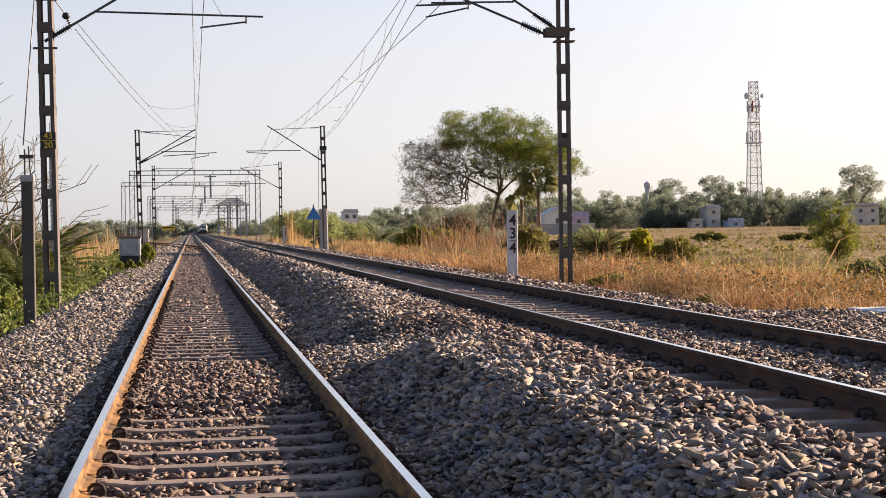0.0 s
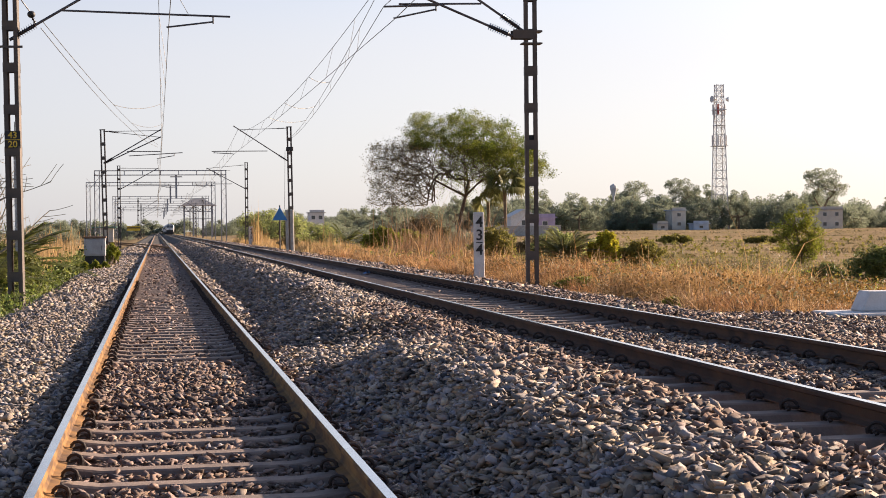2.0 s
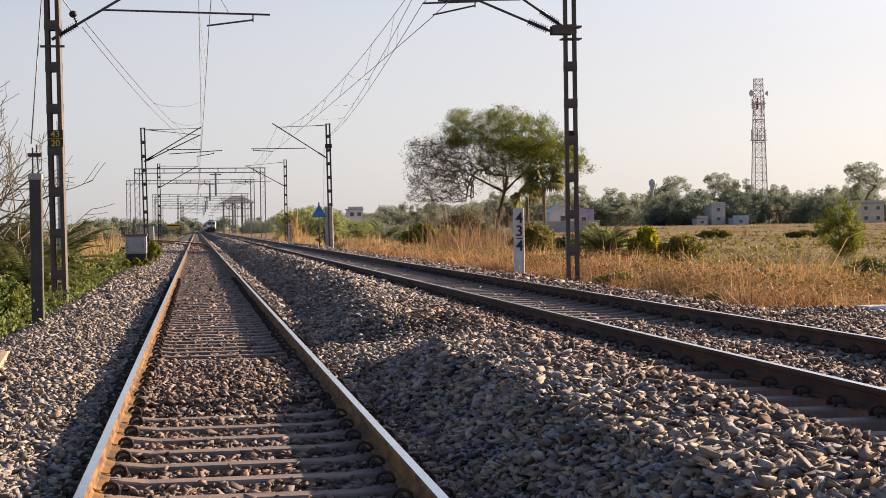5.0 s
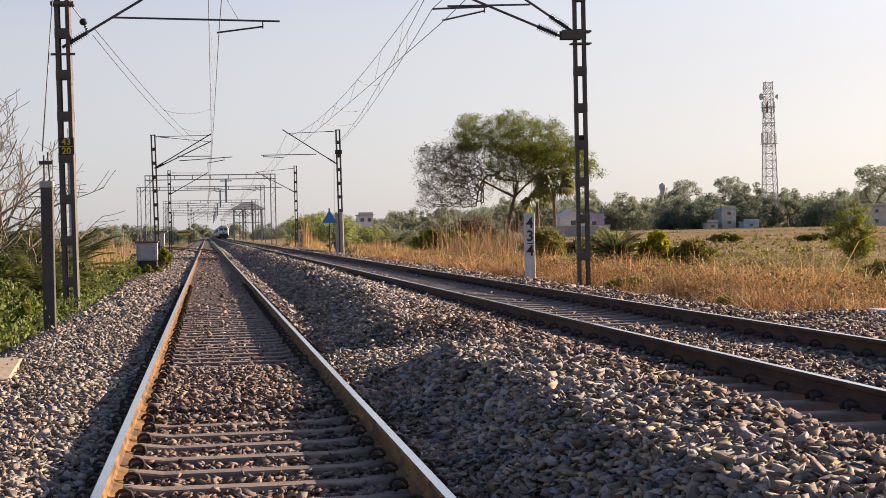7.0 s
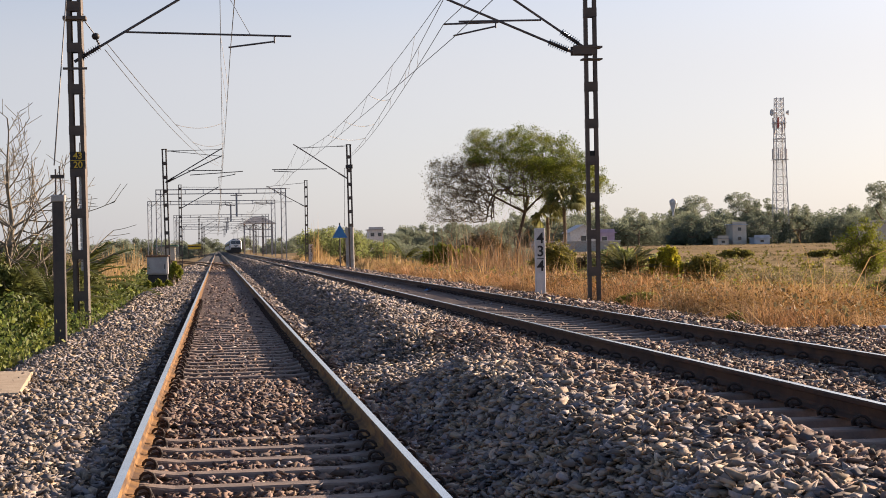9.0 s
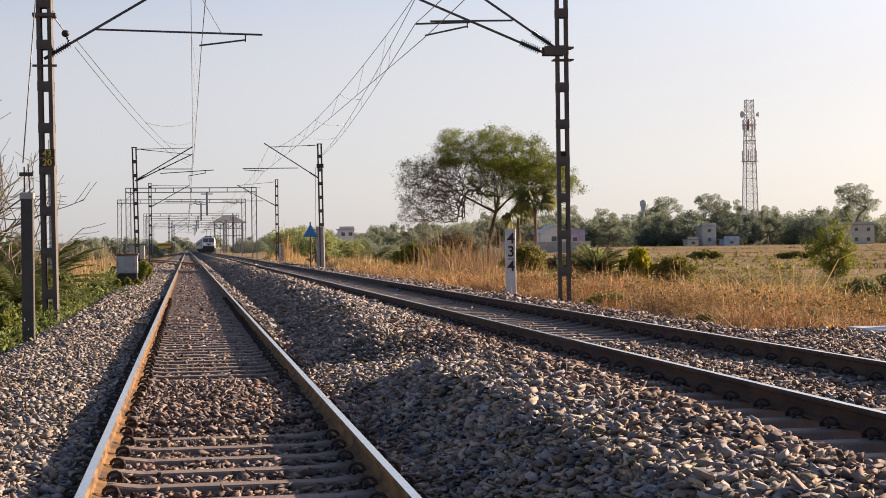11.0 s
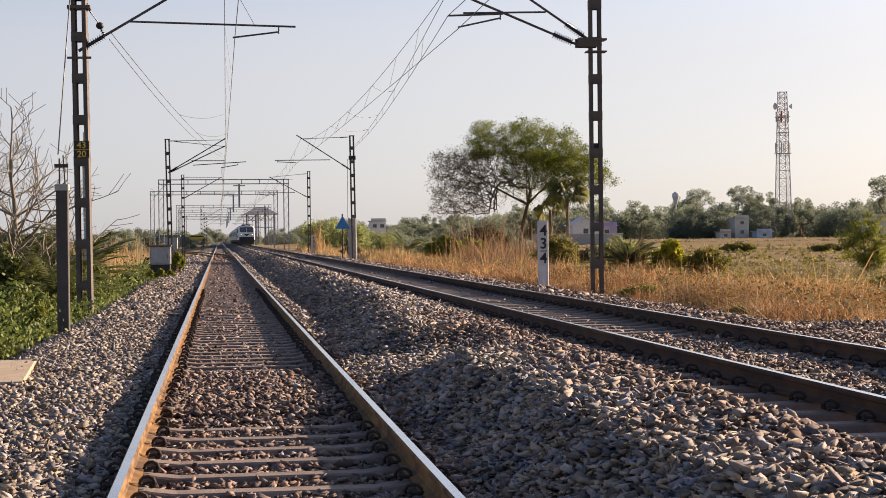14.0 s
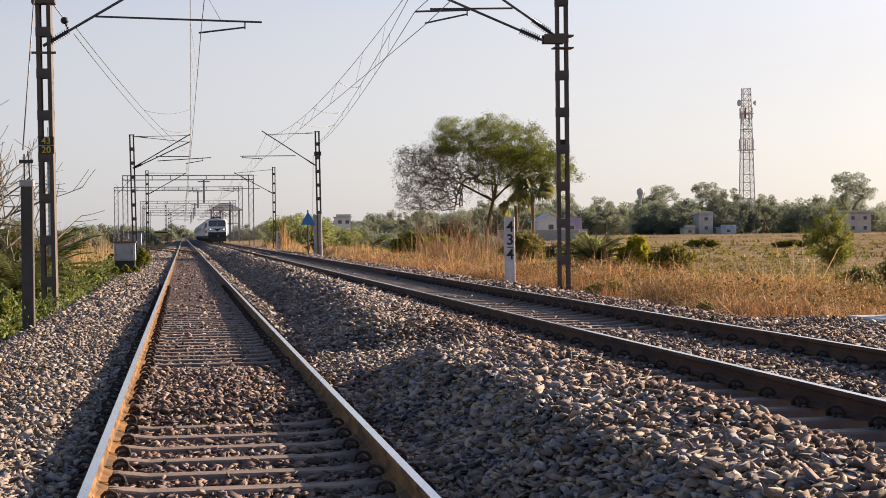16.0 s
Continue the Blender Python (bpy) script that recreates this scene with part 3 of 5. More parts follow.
# the nearest pair
o = Vector((-2.89, 33.5, -0.25))
m1 = batten_mast(Matrix.Translation(o) @ pose(0, 0, 0, 0, -0.5, 0), 8.6, 0.31, 0.62, 0.87, label="dark steel anchor mast with insulators and number plate", twist=-8)
cantilever(m1, o, 33.5, [((-2.92, 5.30), (0.32, 7.22))], [((-2.95, 8.1), (0.3, 7.3))], [((-1.85, 5.92), (1.64, 5.81))], [((0.30, 5.58), (1.28, 5.70), 5.83)])
bm = bmesh.new()
box(bm, -0.26, -0.13, 5.37, 0.24, -0.115, 5.42)
part("clamp", bm, MAST, m1)
part("anchor_clamp", box(bmesh.new(), -0.24, -0.15, 6.42, 0.24, 0.15, 6.50, 0.01), MAST, m1)
insulator(m1, o, (-2.86, 33.45, 6.5), (-2.70, 33.6, 6.18), 0.06, 4)
tube("anchor_link", m1, o, (-2.70, 33.6, 6.18), (-2.52, 33.75, 5.93), 0.012)
bm = bmesh.new()
bmesh.ops.create_uvsphere(bm, u_segments=14, v_segments=10, radius=0.085, matrix=Matrix.Translation(Vector((-2.49, 33.78, 5.87)) - o) @ Matrix.Diagonal((1, 1, 0.9, 1)))
part("stress_ball", bm, BLACK, m1, "round black stress insulator", smooth=True)
insulator(m1, o, (-2.47, 33.8, 5.80), (-2.40, 33.85, 5.66), 0.04, 3)
bm = bmesh.new()
box(bm, -0.155, -0.128, 3.29, 0.155, -0.118, 3.65)
np_ = part("number_plate", bm, BLACK, m1, "black plate with yellow mast number")
lettering("43", 0.19, YELLOW, np_, pose(0, -0.131, 3.56, 90))
lettering("20", 0.19, YELLOW, np_, pose(0, -0.131, 3.37, 90))
bm = bmesh.new()
box(bm, -0.15, -0.1305, 3.462, 0.15, -0.1285, 3.474)
part("rule", bm, YELLOW, np_)
for k in range(22):
    bm = bmesh.new()
    box(bm, 0.0, -0.04, 1.15 + k * 0.1, 0.062, 0.04, 1.24 + k * 0.1, 0.004)
    part("weight_disc", bm, WHITE, m1)
tube("weight_rod", m1, o, (-2.86, 33.5, 0.85), (-2.86, 33.5, 3.6), 0.008)

o = Vector((8.16, 33.5, 0.12))
m2 = batten_mast(Matrix.Translation(o), 8.4, 0.28, 0.56, 0.815, twist=-9)
cantilever(m2, o, 33.5, [((8.02, 5.62), (4.85, 7.75)), ((7.80, 5.50), (4.60, 6.82))], [((8.0, 7.9), (4.85, 7.7))], [((5.23, 6.18), (7.06, 6.22)), ((4.9, 6.12), (6.11, 6.17))],
           [((5.11, 5.87), (6.05, 6.08), 6.17)])
bm = bmesh.new()
for s in (0, 1):
    box(bm, -0.42, -0.14 + s * 0.24, 5.33, 0.06, -0.12 + s * 0.24, 5.53, 0.004)
part("bracket", bm, MAST, m2)
part("clamp", box(bmesh.new(), -0.24, -0.15, 5.48, 0.24, 0.15, 5.52), MAST, m2)
part("clamp", box(bmesh.new(), -0.20, -0.15, 5.22, 0.24, 0.15, 5.25), MAST, m2)
bm = bmesh.new()
box(bm, -0.06, -0.05, 3.02, 0.06, 0.05, 3.22, 0.005)
part("junction_box", bm, BLACK, m2)

# the pairs further on
o = Vector((-3.0, 95.5, -0.2))
m3 = batten_mast(Matrix.Translation(o) @ pose(0, 0, 0, 0, -1, 0), 7.6, 0.30)
cantilever(m3, o, 95.5, [((-3.0, 5.42), (0.50, 7.42)), ((-2.95, 5.40), (0.45, 6.95))], [((-2.95, 7.32), (0.46, 7.33)), ((-2.6, 7.3), (0.45, 6.92))],
           [((-1.6, 6.1), (0.4, 6.06)), ((-1.5, 5.83), (1.7, 5.97))], [((0.17, 5.64), (1.2, 5.8), 5.93)], 0.028)
o = Vector((8.13, 95.5, 0.1))
m4 = batten_mast(Matrix.Translation(o) @ pose(0, 0, 0, 0, -0.7, 0), 7.5, 0.30)
cantilever(m4, o, 95.5, [((8.0, 5.55), (4.75, 7.72))], [((7.95, 7.55), (5.0, 7.48))], [((6.78, 6.17), (3.41, 6.19))], [((4.71, 6.02), (3.55, 6.1), 6.19)], 0.028)
bm = bmesh.new()
box(bm, -0.2, -0.16, 6.05, 0.22, 0.16, 6.3, 0.02)
part("pulley_box", bm, BLACK, m4)
tube("pulley_wire", m4, o, (7.86, 95.5, 6.2), (7.75, 95.5, 2.6), 0.012)
for x, r in ((-0.28, 0.10), (0.02, 0.12)):
    bm = bmesh.new()
    rod(bm, (x, -0.35, -0.4), (x, -0.35, 2.45), r, sides=14)
    part("counterweight", bm, CONCRETE, m4, "stacked pale concrete counterweight")
for d, xl, xr, hl, hr in ((157, -3.62, 8.9, 8.0, 8.3), (318, -3.6, 9.2, 8.3, 8.3), (380, -3.6, 9.3, 8.3, 8.3), (445, -3.6, 9.3, 8.3, 8.3)):
    for x, h, s in ((xl, hl, 1), (xr, hr, -1)):
        o = Vector((x, d, -0.2))
        mm = batten_mast(Matrix.Translation(o), h, 0.32, pitch=0.95)
        c = TRACK_1 if s > 0 else TRACK_2
        cantilever(mm, o, d, [((x + s * 0.1, 5.5), (c, 7.6))], [((x + s * 0.15, h - 0.4), (c, 7.55))], [((x + s * 1.4, 6.0), (c + s * 1.3, 6.0))], [((c, 5.7), (c + s, 5.85), 6.0)], 0.032)


# ---- gantries ----
def gantry(y, xl, xr, z, drops, label):
    th = tagged(empty("gantry", pose(0, y, 0)), label, "gantry", "overhead line gantries")
    for x in (xl, xr):
        for k in (-0.3, 0.3):
            for dy in (-0.25, 0.25):
                part("leg", box(bmesh.new(), x + k - 0.05, dy - 0.05, -0.8, x + k + 0.05, dy + 0.05, z), GALV, th)
        q = 0.3
        while q < z - 0.5:
            part("lacing_bar", rod(bmesh.new(), (x - 0.3, -0.25, q), (x + 0.3, -0.25, q + 0.6), 0.025, sides=4), GALV, th)
            part("lacing_bar", rod(bmesh.new(), (x + 0.3, -0.25, q + 0.6), (x - 0.3, -0.25, q + 1.2), 0.025, sides=4), GALV, th)
            q += 1.2
        s = 1 if x == xl else -1
        part("knee_brace", rod(bmesh.new(), (x + s * 0.3, 0, z - 0.9), (x + s * 1.2, 0, z - 0.05), 0.045, sides=5), GALV, th)
    for dz in (-0.55, 0.0):
        for dy in (-0.25, 0.25):
            part("chord", box(bmesh.new(), xl - 0.35, dy - 0.05, z + dz - 0.05, xr + 0.35, dy + 0.05, z + dz + 0.05), GALV, th)
    n = int((xr - xl) / 2.1)
    for k in range(n):
        x0 = xl + (xr - xl) * (k + 0.5) / n
        part("batten", box(bmesh.new(), x0 - 0.05, -0.27, z - 0.55, x0 + 0.05, -0.25, z), GALV, th)
        part("lacing_bar", rod(bmesh.new(), (x0, -0.25, z), (x0 + 2.0, 0.25, z), 0.02, sides=4), GALV, th)
    for x, z1 in drops:
        part("drop_post", box(bmesh.new(), x - 0.12, -0.1, z1, x + 0.12, 0.1, z - 0.5), GALV, th)
        part("drop_arm", box(bmesh.new(), x - 0.75, -0.06, z - 0.85, x + 0.75, 0.06, z - 0.72), GALV, th)
    return th


gantry(200, -7.3, 8.45, 9.0, [(2.5, 5.5)], "galvanised lattice gantry across the railway tracks")
gantry(255, -10.7, 9.1, 9.25, [(2.25, 5.8)], "galvanised lattice gantry across the railway tracks")
for d, a, b_ in ((345, -9, 11), (400, -10, 12), (470, -10, 12), (540, -12, 13)):
    gantry(d, a, b_, 9.0, [(2.4, 5.6)], "distant lattice gantry across the railway tracks")


# ---- wires ----
def sag_line(a, b, sag, n=16):
    a, b = Vector(a), Vector(b)
    return [a.lerp(b, k / n) - Vector((0, 0, sag * 4 * (k / n) * (1 - k / n))) for k in range(n + 1)]


def wire(name, pts, label, r=0.0085):
    return tagged(part(name, path_tube(bmesh.new(), pts, r, 5), WIRE, smooth=True), label, "overhead wire", "overhead wires")


def equipped(ca, cb, ta, tb, sag, r=0.0085, hangers=8, low=0.05):
    """A contact wire and its sagging messenger with droppers between two supports."""
    wire("contact_wire", sag_line(ca, cb, low), "thin copper contact wire over the track", r)
    top = sag_line(ta, tb, sag, 24)
    th = wire("messenger_wire", top, "sagging messenger wire with droppers", r)
    for k in range(1, hangers + 1):
        f = k / (hangers + 1)
        p = top[round(f * 24)]
        q = sag_line(ca, cb, low, 24)[round(f * 24)]
        part("dropper", rod(bmesh.new(), p, q, r * 0.6, sides=4), WIRE, th)


ys = [-28.5, 33.5, 95.5, 157, 200, 255, 318, 380, 445, 540]
for k, (a, b_) in enumerate(zip(ys, ys[1:])):
    s = 0.2 if k % 2 else -0.2
    if k > 1:
        equipped((0.28 + s, a, 5.66), (0.28 - s, b_, 5.66), (0.35, a, 7.3), (0.35, b_, 7.3), 0.75, 0.009 if k < 3 else 0.012)
    if k >= 2:
        equipped((4.9 + s, a, 6.02), (4.9 - s, b_, 6.02), (4.95, a, 7.5), (4.95, b_, 7.5), 0.75, 0.009 if k < 3 else 0.012)
equipped((0.40, -28.5, 5.62), (0.293, 33.5, 5.60), (0.2, -28.5, 7.2), (0.086, 33.5, 7.2), 0.7)
equipped((0.293, 33.5, 5.60), (0.308, 95.5, 5.70), (0.086, 33.5, 7.2), (0.351, 95.5, 7.3), 0.7)
equipped((5.117, 33.5, 5.84), (4.653, 95.5, 5.94), (5.288, 33.5, 7.27), (5.073, 95.5, 7.34), 0.81)
equipped((4.895, 33.5, 6.12), (8.17, 95.2, 6.90), (4.97, 33.5, 6.79), (8.19, 95.2, 7.03), 0.39, low=0.33)
equipped((4.4, -28.5, 5.9), (5.117, 33.5, 5.84), (5.0, -28.5, 7.3), (5.288, 33.5, 7.27), 0.85)
equipped((5.6, -28.5, 6.3), (4.895, 33.5, 6.12), (5.6, -28.5, 7.6), (4.97, 33.5, 6.79), 0.35)
wire("anchor_wire", sag_line((-2.32, 33.85, 5.74), (0.123, 95.5, 6.55), 0.29), "anchored messenger wire running out to the mast")
wire("anchor_wire", sag_line((-2.357, 33.85, 5.60), (0.136, 95.5, 6.385), 0.43), "anchored contact wire running out to the mast")
for p_, q_, g_ in (((-1.43, 56.0, 5.76), (0.22, 65.3, 6.55), 0.16), ((-1.0, 67.1, 5.89), (0.29, 81.2, 6.78), 0.16), ((5.22, 53.7, 6.58), (6.08, 54.8, 6.52), 0.10), ((5.18, 63.8, 6.50), (6.64, 65.7, 6.52), 0.16), ((5.15, 72.7, 6.56), (7.14, 75.3, 6.60), 0.16)):
    wire("jumper_wire", sag_line(p_, q_, g_), "drooping jumper wire between two overhead wires", 0.010)
wire("guy_wire", [(-2.67, 26.0, 2.72), (-2.97, 33.4, 8.2)], "steel guy wire up to the mast", 0.012)
wire("span_wire", [(0.72, 33.5, 5.87), (0.1, 33.5, 7.0)], "short wire holding the registration tube", 0.006)


# ---- trackside things ----
th = tagged(empty("anchor_post", pose(-2.61, 26, -0.3)), "dark square steel post with a pale cap", "post")
part("shaft", box(bmesh.new(), -0.095, -0.095, -0.3, 0.095, 0.095, 2.42, 0.01), DARK_POST, th)
part("cap", box(bmesh.new(), -0.11, -0.11, 2.42, 0.11, 0.11, 2.53, 0.012), CONCRETE, th, "pale concrete cap")
bm = rod(bmesh.new(), (-0.04, 0, 2.5), (-0.04, 0, 2.95), 0.014)
rod(bm, (0.05, 0, 2.5), (0.02, 0, 3.0), 0.012)
box(bm, -0.12, -0.02, 2.80, 0.10, 0.02, 2.86)
part("turnbuckle", bm, DARK_POST, th)

th = tagged(empty("equipment_cabinet", pose(-2.45, 64, -0.15)), "grey steel trackside cabinet with a rusty lid", "cabinet")
part("body", box(bmesh.new(), -0.42, -0.3, 0.48, 0.42, 0.3, 1.2, 0.02), GREY_BOX, th)
part("door", box(bmesh.new(), -0.36, -0.325, 0.54, 0.36, -0.302, 1.15, 0.008), GREY_BOX, th)
part("lid", box(bmesh.new(), -0.46, -0.36, 1.2, 0.46, 0.36, 1.27, 0.015), BROWN_TOP, th, "rusty brown lid")
part("base", box(bmesh.new(), -0.40, -0.27, -0.1, 0.40, 0.27, 0.47, 0.02), BLACK, th)
part("handle", rod(bmesh.new(), (0.28, -0.345, 0.7), (0.28, -0.345, 0.9), 0.012), BLACK, th)


def distance_post(x, y, z, h, w, rows, size):
    th = tagged(empty("distance_post", pose(x, y, z)), "white concrete distance post with black numerals", "marker post")
    part("slab", box(bmesh.new(), -w / 2, -0.06, -0.3, w / 2, 0.06, h, 0.015), WHITE, th)
    for text, dz in rows:
        if text == "-":
            part("rule", box(bmesh.new(), -w * 0.32, -0.066, dz - 0.012, w * 0.32, -0.0625, dz + 0.012), BLACK, th)
        else:
            lettering(text, size, BLACK, th, pose(0, -0.064, dz, 90))
    return th


distance_post(8.02, 38.6, 0.02, 1.68, 0.26, [("4", 1.42), ("3", 1.09), ("-", 0.91), ("4", 0.72)], 0.38)
distance_post(8.9, 150, 0.0, 1.7, 0.45, [("4", 1.4), ("3", 1.05), ("-", 0.85), ("5", 0.62)], 0.36)

th = tagged(empty("warning_sign", pose(7.3, 94, 0.05)), "blue triangular sign board on a dark pole", "sign")
part("pole", rod(bmesh.new(), (0, 0, -0.4), (0, 0, 2.75), 0.045), DARK_POST, th)
bm = bmesh.new()
tri = [bm.verts.new(p) for p in ((-0.46, -0.06, 1.85), (0.46, -0.06, 1.85), (0, -0.06, 2.66))]
f = bm.faces.new(tri)
g = bmesh.ops.extrude_face_region(bm, geom=[f])
bmesh.ops.translate(bm, verts=[e for e in g["geom"] if isinstance(e, bmesh.types.BMVert)], vec=(0, 0.02, 0))
bmesh.ops.recalc_face_normals(bm, faces=bm.faces)
part("board", bm, BLUE, th, "blue triangular board")

th = tagged(empty("culvert_parapet", pose(9.9, 21, -0.13)), "whitewashed concrete culvert block on a low slab", "concrete block")
part("slab", box(bmesh.new(), -0.42, -0.5, -0.3, 1.8, 0.6, 0.16, 0.02), WHITE, th)
bm = box(bmesh.new(), 0.1, 0.0, 0.16, 1.7, 0.4, 0.45, 0.02)
for v in bm.verts:
    if v.co.z > 0.3 and v.co.x < 0.5:
        v.co.x += 0.12
part("block", bm, WHITE, th)
th = tagged(part("concrete_slab", box(bmesh.new(), -0.35, -1.5, -0.06, 0.35, 1.5, 0.06, 0.012), BUFF_SLAB, at=pose(-2.5, 17.5, -0.165, 0, 0, 4)), "pale buff concrete slab lying on the ballast", "slab")

# turnout to the siding
th = tagged(empty("siding_track"), "rusty siding rails curving away from the main track", "railway track")
for off in (-HALF_GAUGE, HALF_GAUGE):
    bm = bmesh.new()
    prev = None
    for k in range(25):
        y = 128 + k * 4
        x = TRACK_1 + off - 9.0 * (max(0, y - 128) / 96) ** 1.35
        ring = [bm.verts.new((x + px, y, pz - RAIL_HEIGHT + 0.003)) for px, pz in RAIL]
        if prev:
            for i in range(len(ring)):
                bm.faces.new((prev[i], prev[(i + 1) % len(ring)], ring[(i + 1) % len(ring)], ring[i]))
        prev = ring
    bmesh.ops.recalc_face_normals(bm, faces=bm.faces)
    part("rail", bm, RUST, th)


# ---- grass and weeds ----
def scatter(n, x0, x1, y0, y1, thin=None):
    x, y = rng.uniform(x0, x1, n), rng.uniform(y0, y1, n)
    if thin is not None:
        k = rng.random(n) < thin(x, y)
        x, y = x[k], y[k]
    return np.stack([x, y], -1)


def patchy(x, y, s):
    return 0.5 + 0.25 * (np.sin(x * s * 1.3 + 1.7 * np.sin(y * s * 0.7)) + np.sin(y * s + 2.1 * np.sin(x * s * 0.5 + 1)))


def grass(name, xy, h, w, mat, label, lean=0.35, sink=0.05):
    z = bed_height(xy[:, 0], xy[:, 1]) - sink
    hh = h * np.clip(np.exp(rng.normal(0, 0.33, len(xy))), 0.4, 1.8) * (0.3 + 1.25 * patchy(xy[:, 0] + 3, xy[:, 1], 0.9) ** 1.4)
    v, f = blades(xy, z, hh, np.full(len(xy), w) * rng.uniform(0.7, 1.4, len(xy)), lean)
    return tagged(new(name, fast_mesh(name, v, f, mat)), label, "grass", kind="stuff")


edge = lambda x, y: smooth_step(8.1, 8.8, x + 0.25 * np.sin(y * 0.9)) * (0.35 + 0.65 * patchy(x, y, 1.3))
tussock = lambda x, y: edge(x, y) * np.clip(2.2 * patchy(x * 2, y, 1.0) - 0.35, 0.12, 1)
grass("dry_grass", scatter(60000, 8.1, 11.8, 21.8, 45, tussock), 0.32, 0.010, STRAW, "tangled dry orange grass along the track embankment", 1.9)
grass("dry_grass", scatter(900, 8.4, 11.8, 22.5, 45, edge), 0.36, 0.010, STRAW_PALE, "long pale stalks over the tangled grass", 1.1)
grass("dry_grass", scatter(46000, 8.4, 15, 42, 85, edge), 0.36, 0.02, STRAW, "tangled dry orange grass along the track embankment", 1.7)
grass("dry_grass", scatter(500, 8.6, 15, 42, 85, edge), 0.8, 0.018, STRAW_PALE, "long pale stalks over the tangled grass", 0.8)
grass("dry_grass", scatter(22000, 8.9, 17, 80, 190, edge), 0.4, 0.04, STRAW_PALE, "pale dry grass beside the distant track", 0.4)
grass("dry_grass", scatter(11000, 10.5, 24, 20, 75, lambda x, y: patchy(x, y, 0.7)), 0.28, 0.02, STRAW_PALE, "pale dry grass below the embankment", 0.45)
grass("dry_grass", scatter(26000, 11.5, 26, 32, 78, lambda x, y: patchy(x * 1.6, y, 0.5) ** 2), 0.42, 0.022, STRAW_PALE, "golden dry grass tufts at the field's edge", 1.2)
clump = np.concatenate([np.stack([rng.normal(cx, 0.8, 46), rng.normal(cy, 0.9, 46)], -1) for cx, cy in ((13.4, 84), (14.6, 86), (15.6, 88), (12.6, 76), (16.4, 92), (14.0, 72), (11.9, 66), (17.8, 95), (16.2, 97), (18.6, 99), (19.4, 101))])
grass("tall_reeds", clump, 1.8, 0.026, REED, "tall orange-brown dry reeds beside the tree", 0.42)
clump = np.concatenate([np.stack([rng.normal(cx, 0.4, 170), rng.normal(cy, 0.9, 170)], -1) for cx, cy in ((11.2, 70), (11.7, 71), (12.2, 70), (12.6, 73), (12.0, 75), (13.2, 72), (13.6, 66), (14.4, 68), (12.8, 60), (13.3, 61))])
grass("tall_reeds", clump, 1.3, 0.018, REED, "tall reddish-brown reeds in front of the acacia", 0.4)
clump = np.concatenate([np.stack([rng.normal(cx, 0.35, 110), rng.normal(cy, 0.5, 110)], -1) for cx, cy in ((9.9, 152), (9.5, 150), (12.1, 108))])
grass("tall_reeds", clump, 2.2, 0.035, STRAW_PALE, "clump of tall golden reeds near the mast", 0.14)
clump = np.concatenate([np.stack([rng.normal(cx, 0.6, 700), rng.normal(cy, 0.8, 700)], -1) for cx, cy in ((10.2, 24.6), (9.8, 25.2), (10.6, 26), (9.5, 27.5), (10.2, 29), (11.4, 28))])
grass("brushwood", clump, 0.42, 0.014, STRAW_PALE, "tangled dry golden brushwood on the embankment", 1.9)
clump = np.concatenate([np.stack([rng.normal(cx, 0.5, 420), rng.normal(cy, 0.7, 420)], -1) for cx, cy in ((9.3, 33.5), (9.9, 35), (10.6, 36.5), (9.2, 37), (10.0, 39), (11.2, 40), (9.6, 42), (10.6, 44), (11.8, 46), (10, 48))])
grass("dry_grass", clump, 0.5, 0.012, STRAW, "tall golden tussocks of dry grass beside the mast", 1.4)
grass("dry_stalks", scatter(34, 11.0, 13.8, 25, 31), 1.1, 0.016, STRAW_PALE, "long bleached bent stalks over the brushwood", 0.8)
grass("dry_stalks", scatter(60, 9.4, 12.5, 23, 33), 0.8, 0.012, STRAW_PALE, "sparse long bleached stalks over the grass", 0.6)
grass("field_grass", scatter(100000, 13, 120, 50, 230, lambda x, y: patchy(x * 0.3, y, 0.3) ** 1.5 * (x < 0.55 * y + 6)), 0.11, 0.14, FIELD_STRAW, "short dry straw stubble on the field", 0.7)
grass("field_grass", scatter(40000, 30, 260, 200, 430, lambda x, y: patchy(x * 0.3, y, 0.12) ** 1.5 * (x < 0.6 * y)), 0.14, 0.4, FIELD_STRAW, "short dry straw stubble on the field", 0.7)
for yy in (105, 128, 150, 182, 215, 262, 320):      # low overgrown banks between the plots
    bank = np.stack([rng.uniform(16, 0.58 * yy, 900 + 6 * yy), np.full(900 + 6 * yy, float(yy))], -1)
    bank[:, 1] += 2.5 * np.sin(bank[:, 0] * 0.09 + yy) + rng.normal(0, 0.5, len(bank))
    grass("field_grass", bank[rng.random(len(bank)) < patchy(bank[:, 0] * 0.6, bank[:, 1], 0.3) ** 1.3], 0.34, 0.16, FIELD_STRAW, "rough olive-brown grass along a low field bank", 0.8)
# the other side
grass("dry_grass", scatter(11000, -11, -4.0, 57, 120, lambda x, y: patchy(x, y, 0.9)), 1.35, 0.03, STRAW_PALE, "tall pale dry grass behind the weeds", 0.22)
grass("green_grass", scatter(5000, -4.6, -2.55, 22, 130, lambda x, y: 1 - smooth_step(-2.9, -2.5, x + 0.1 * np.sin(y))), 0.22, 0.016, WEED, "short green grass at the ballast edge", 0.5)


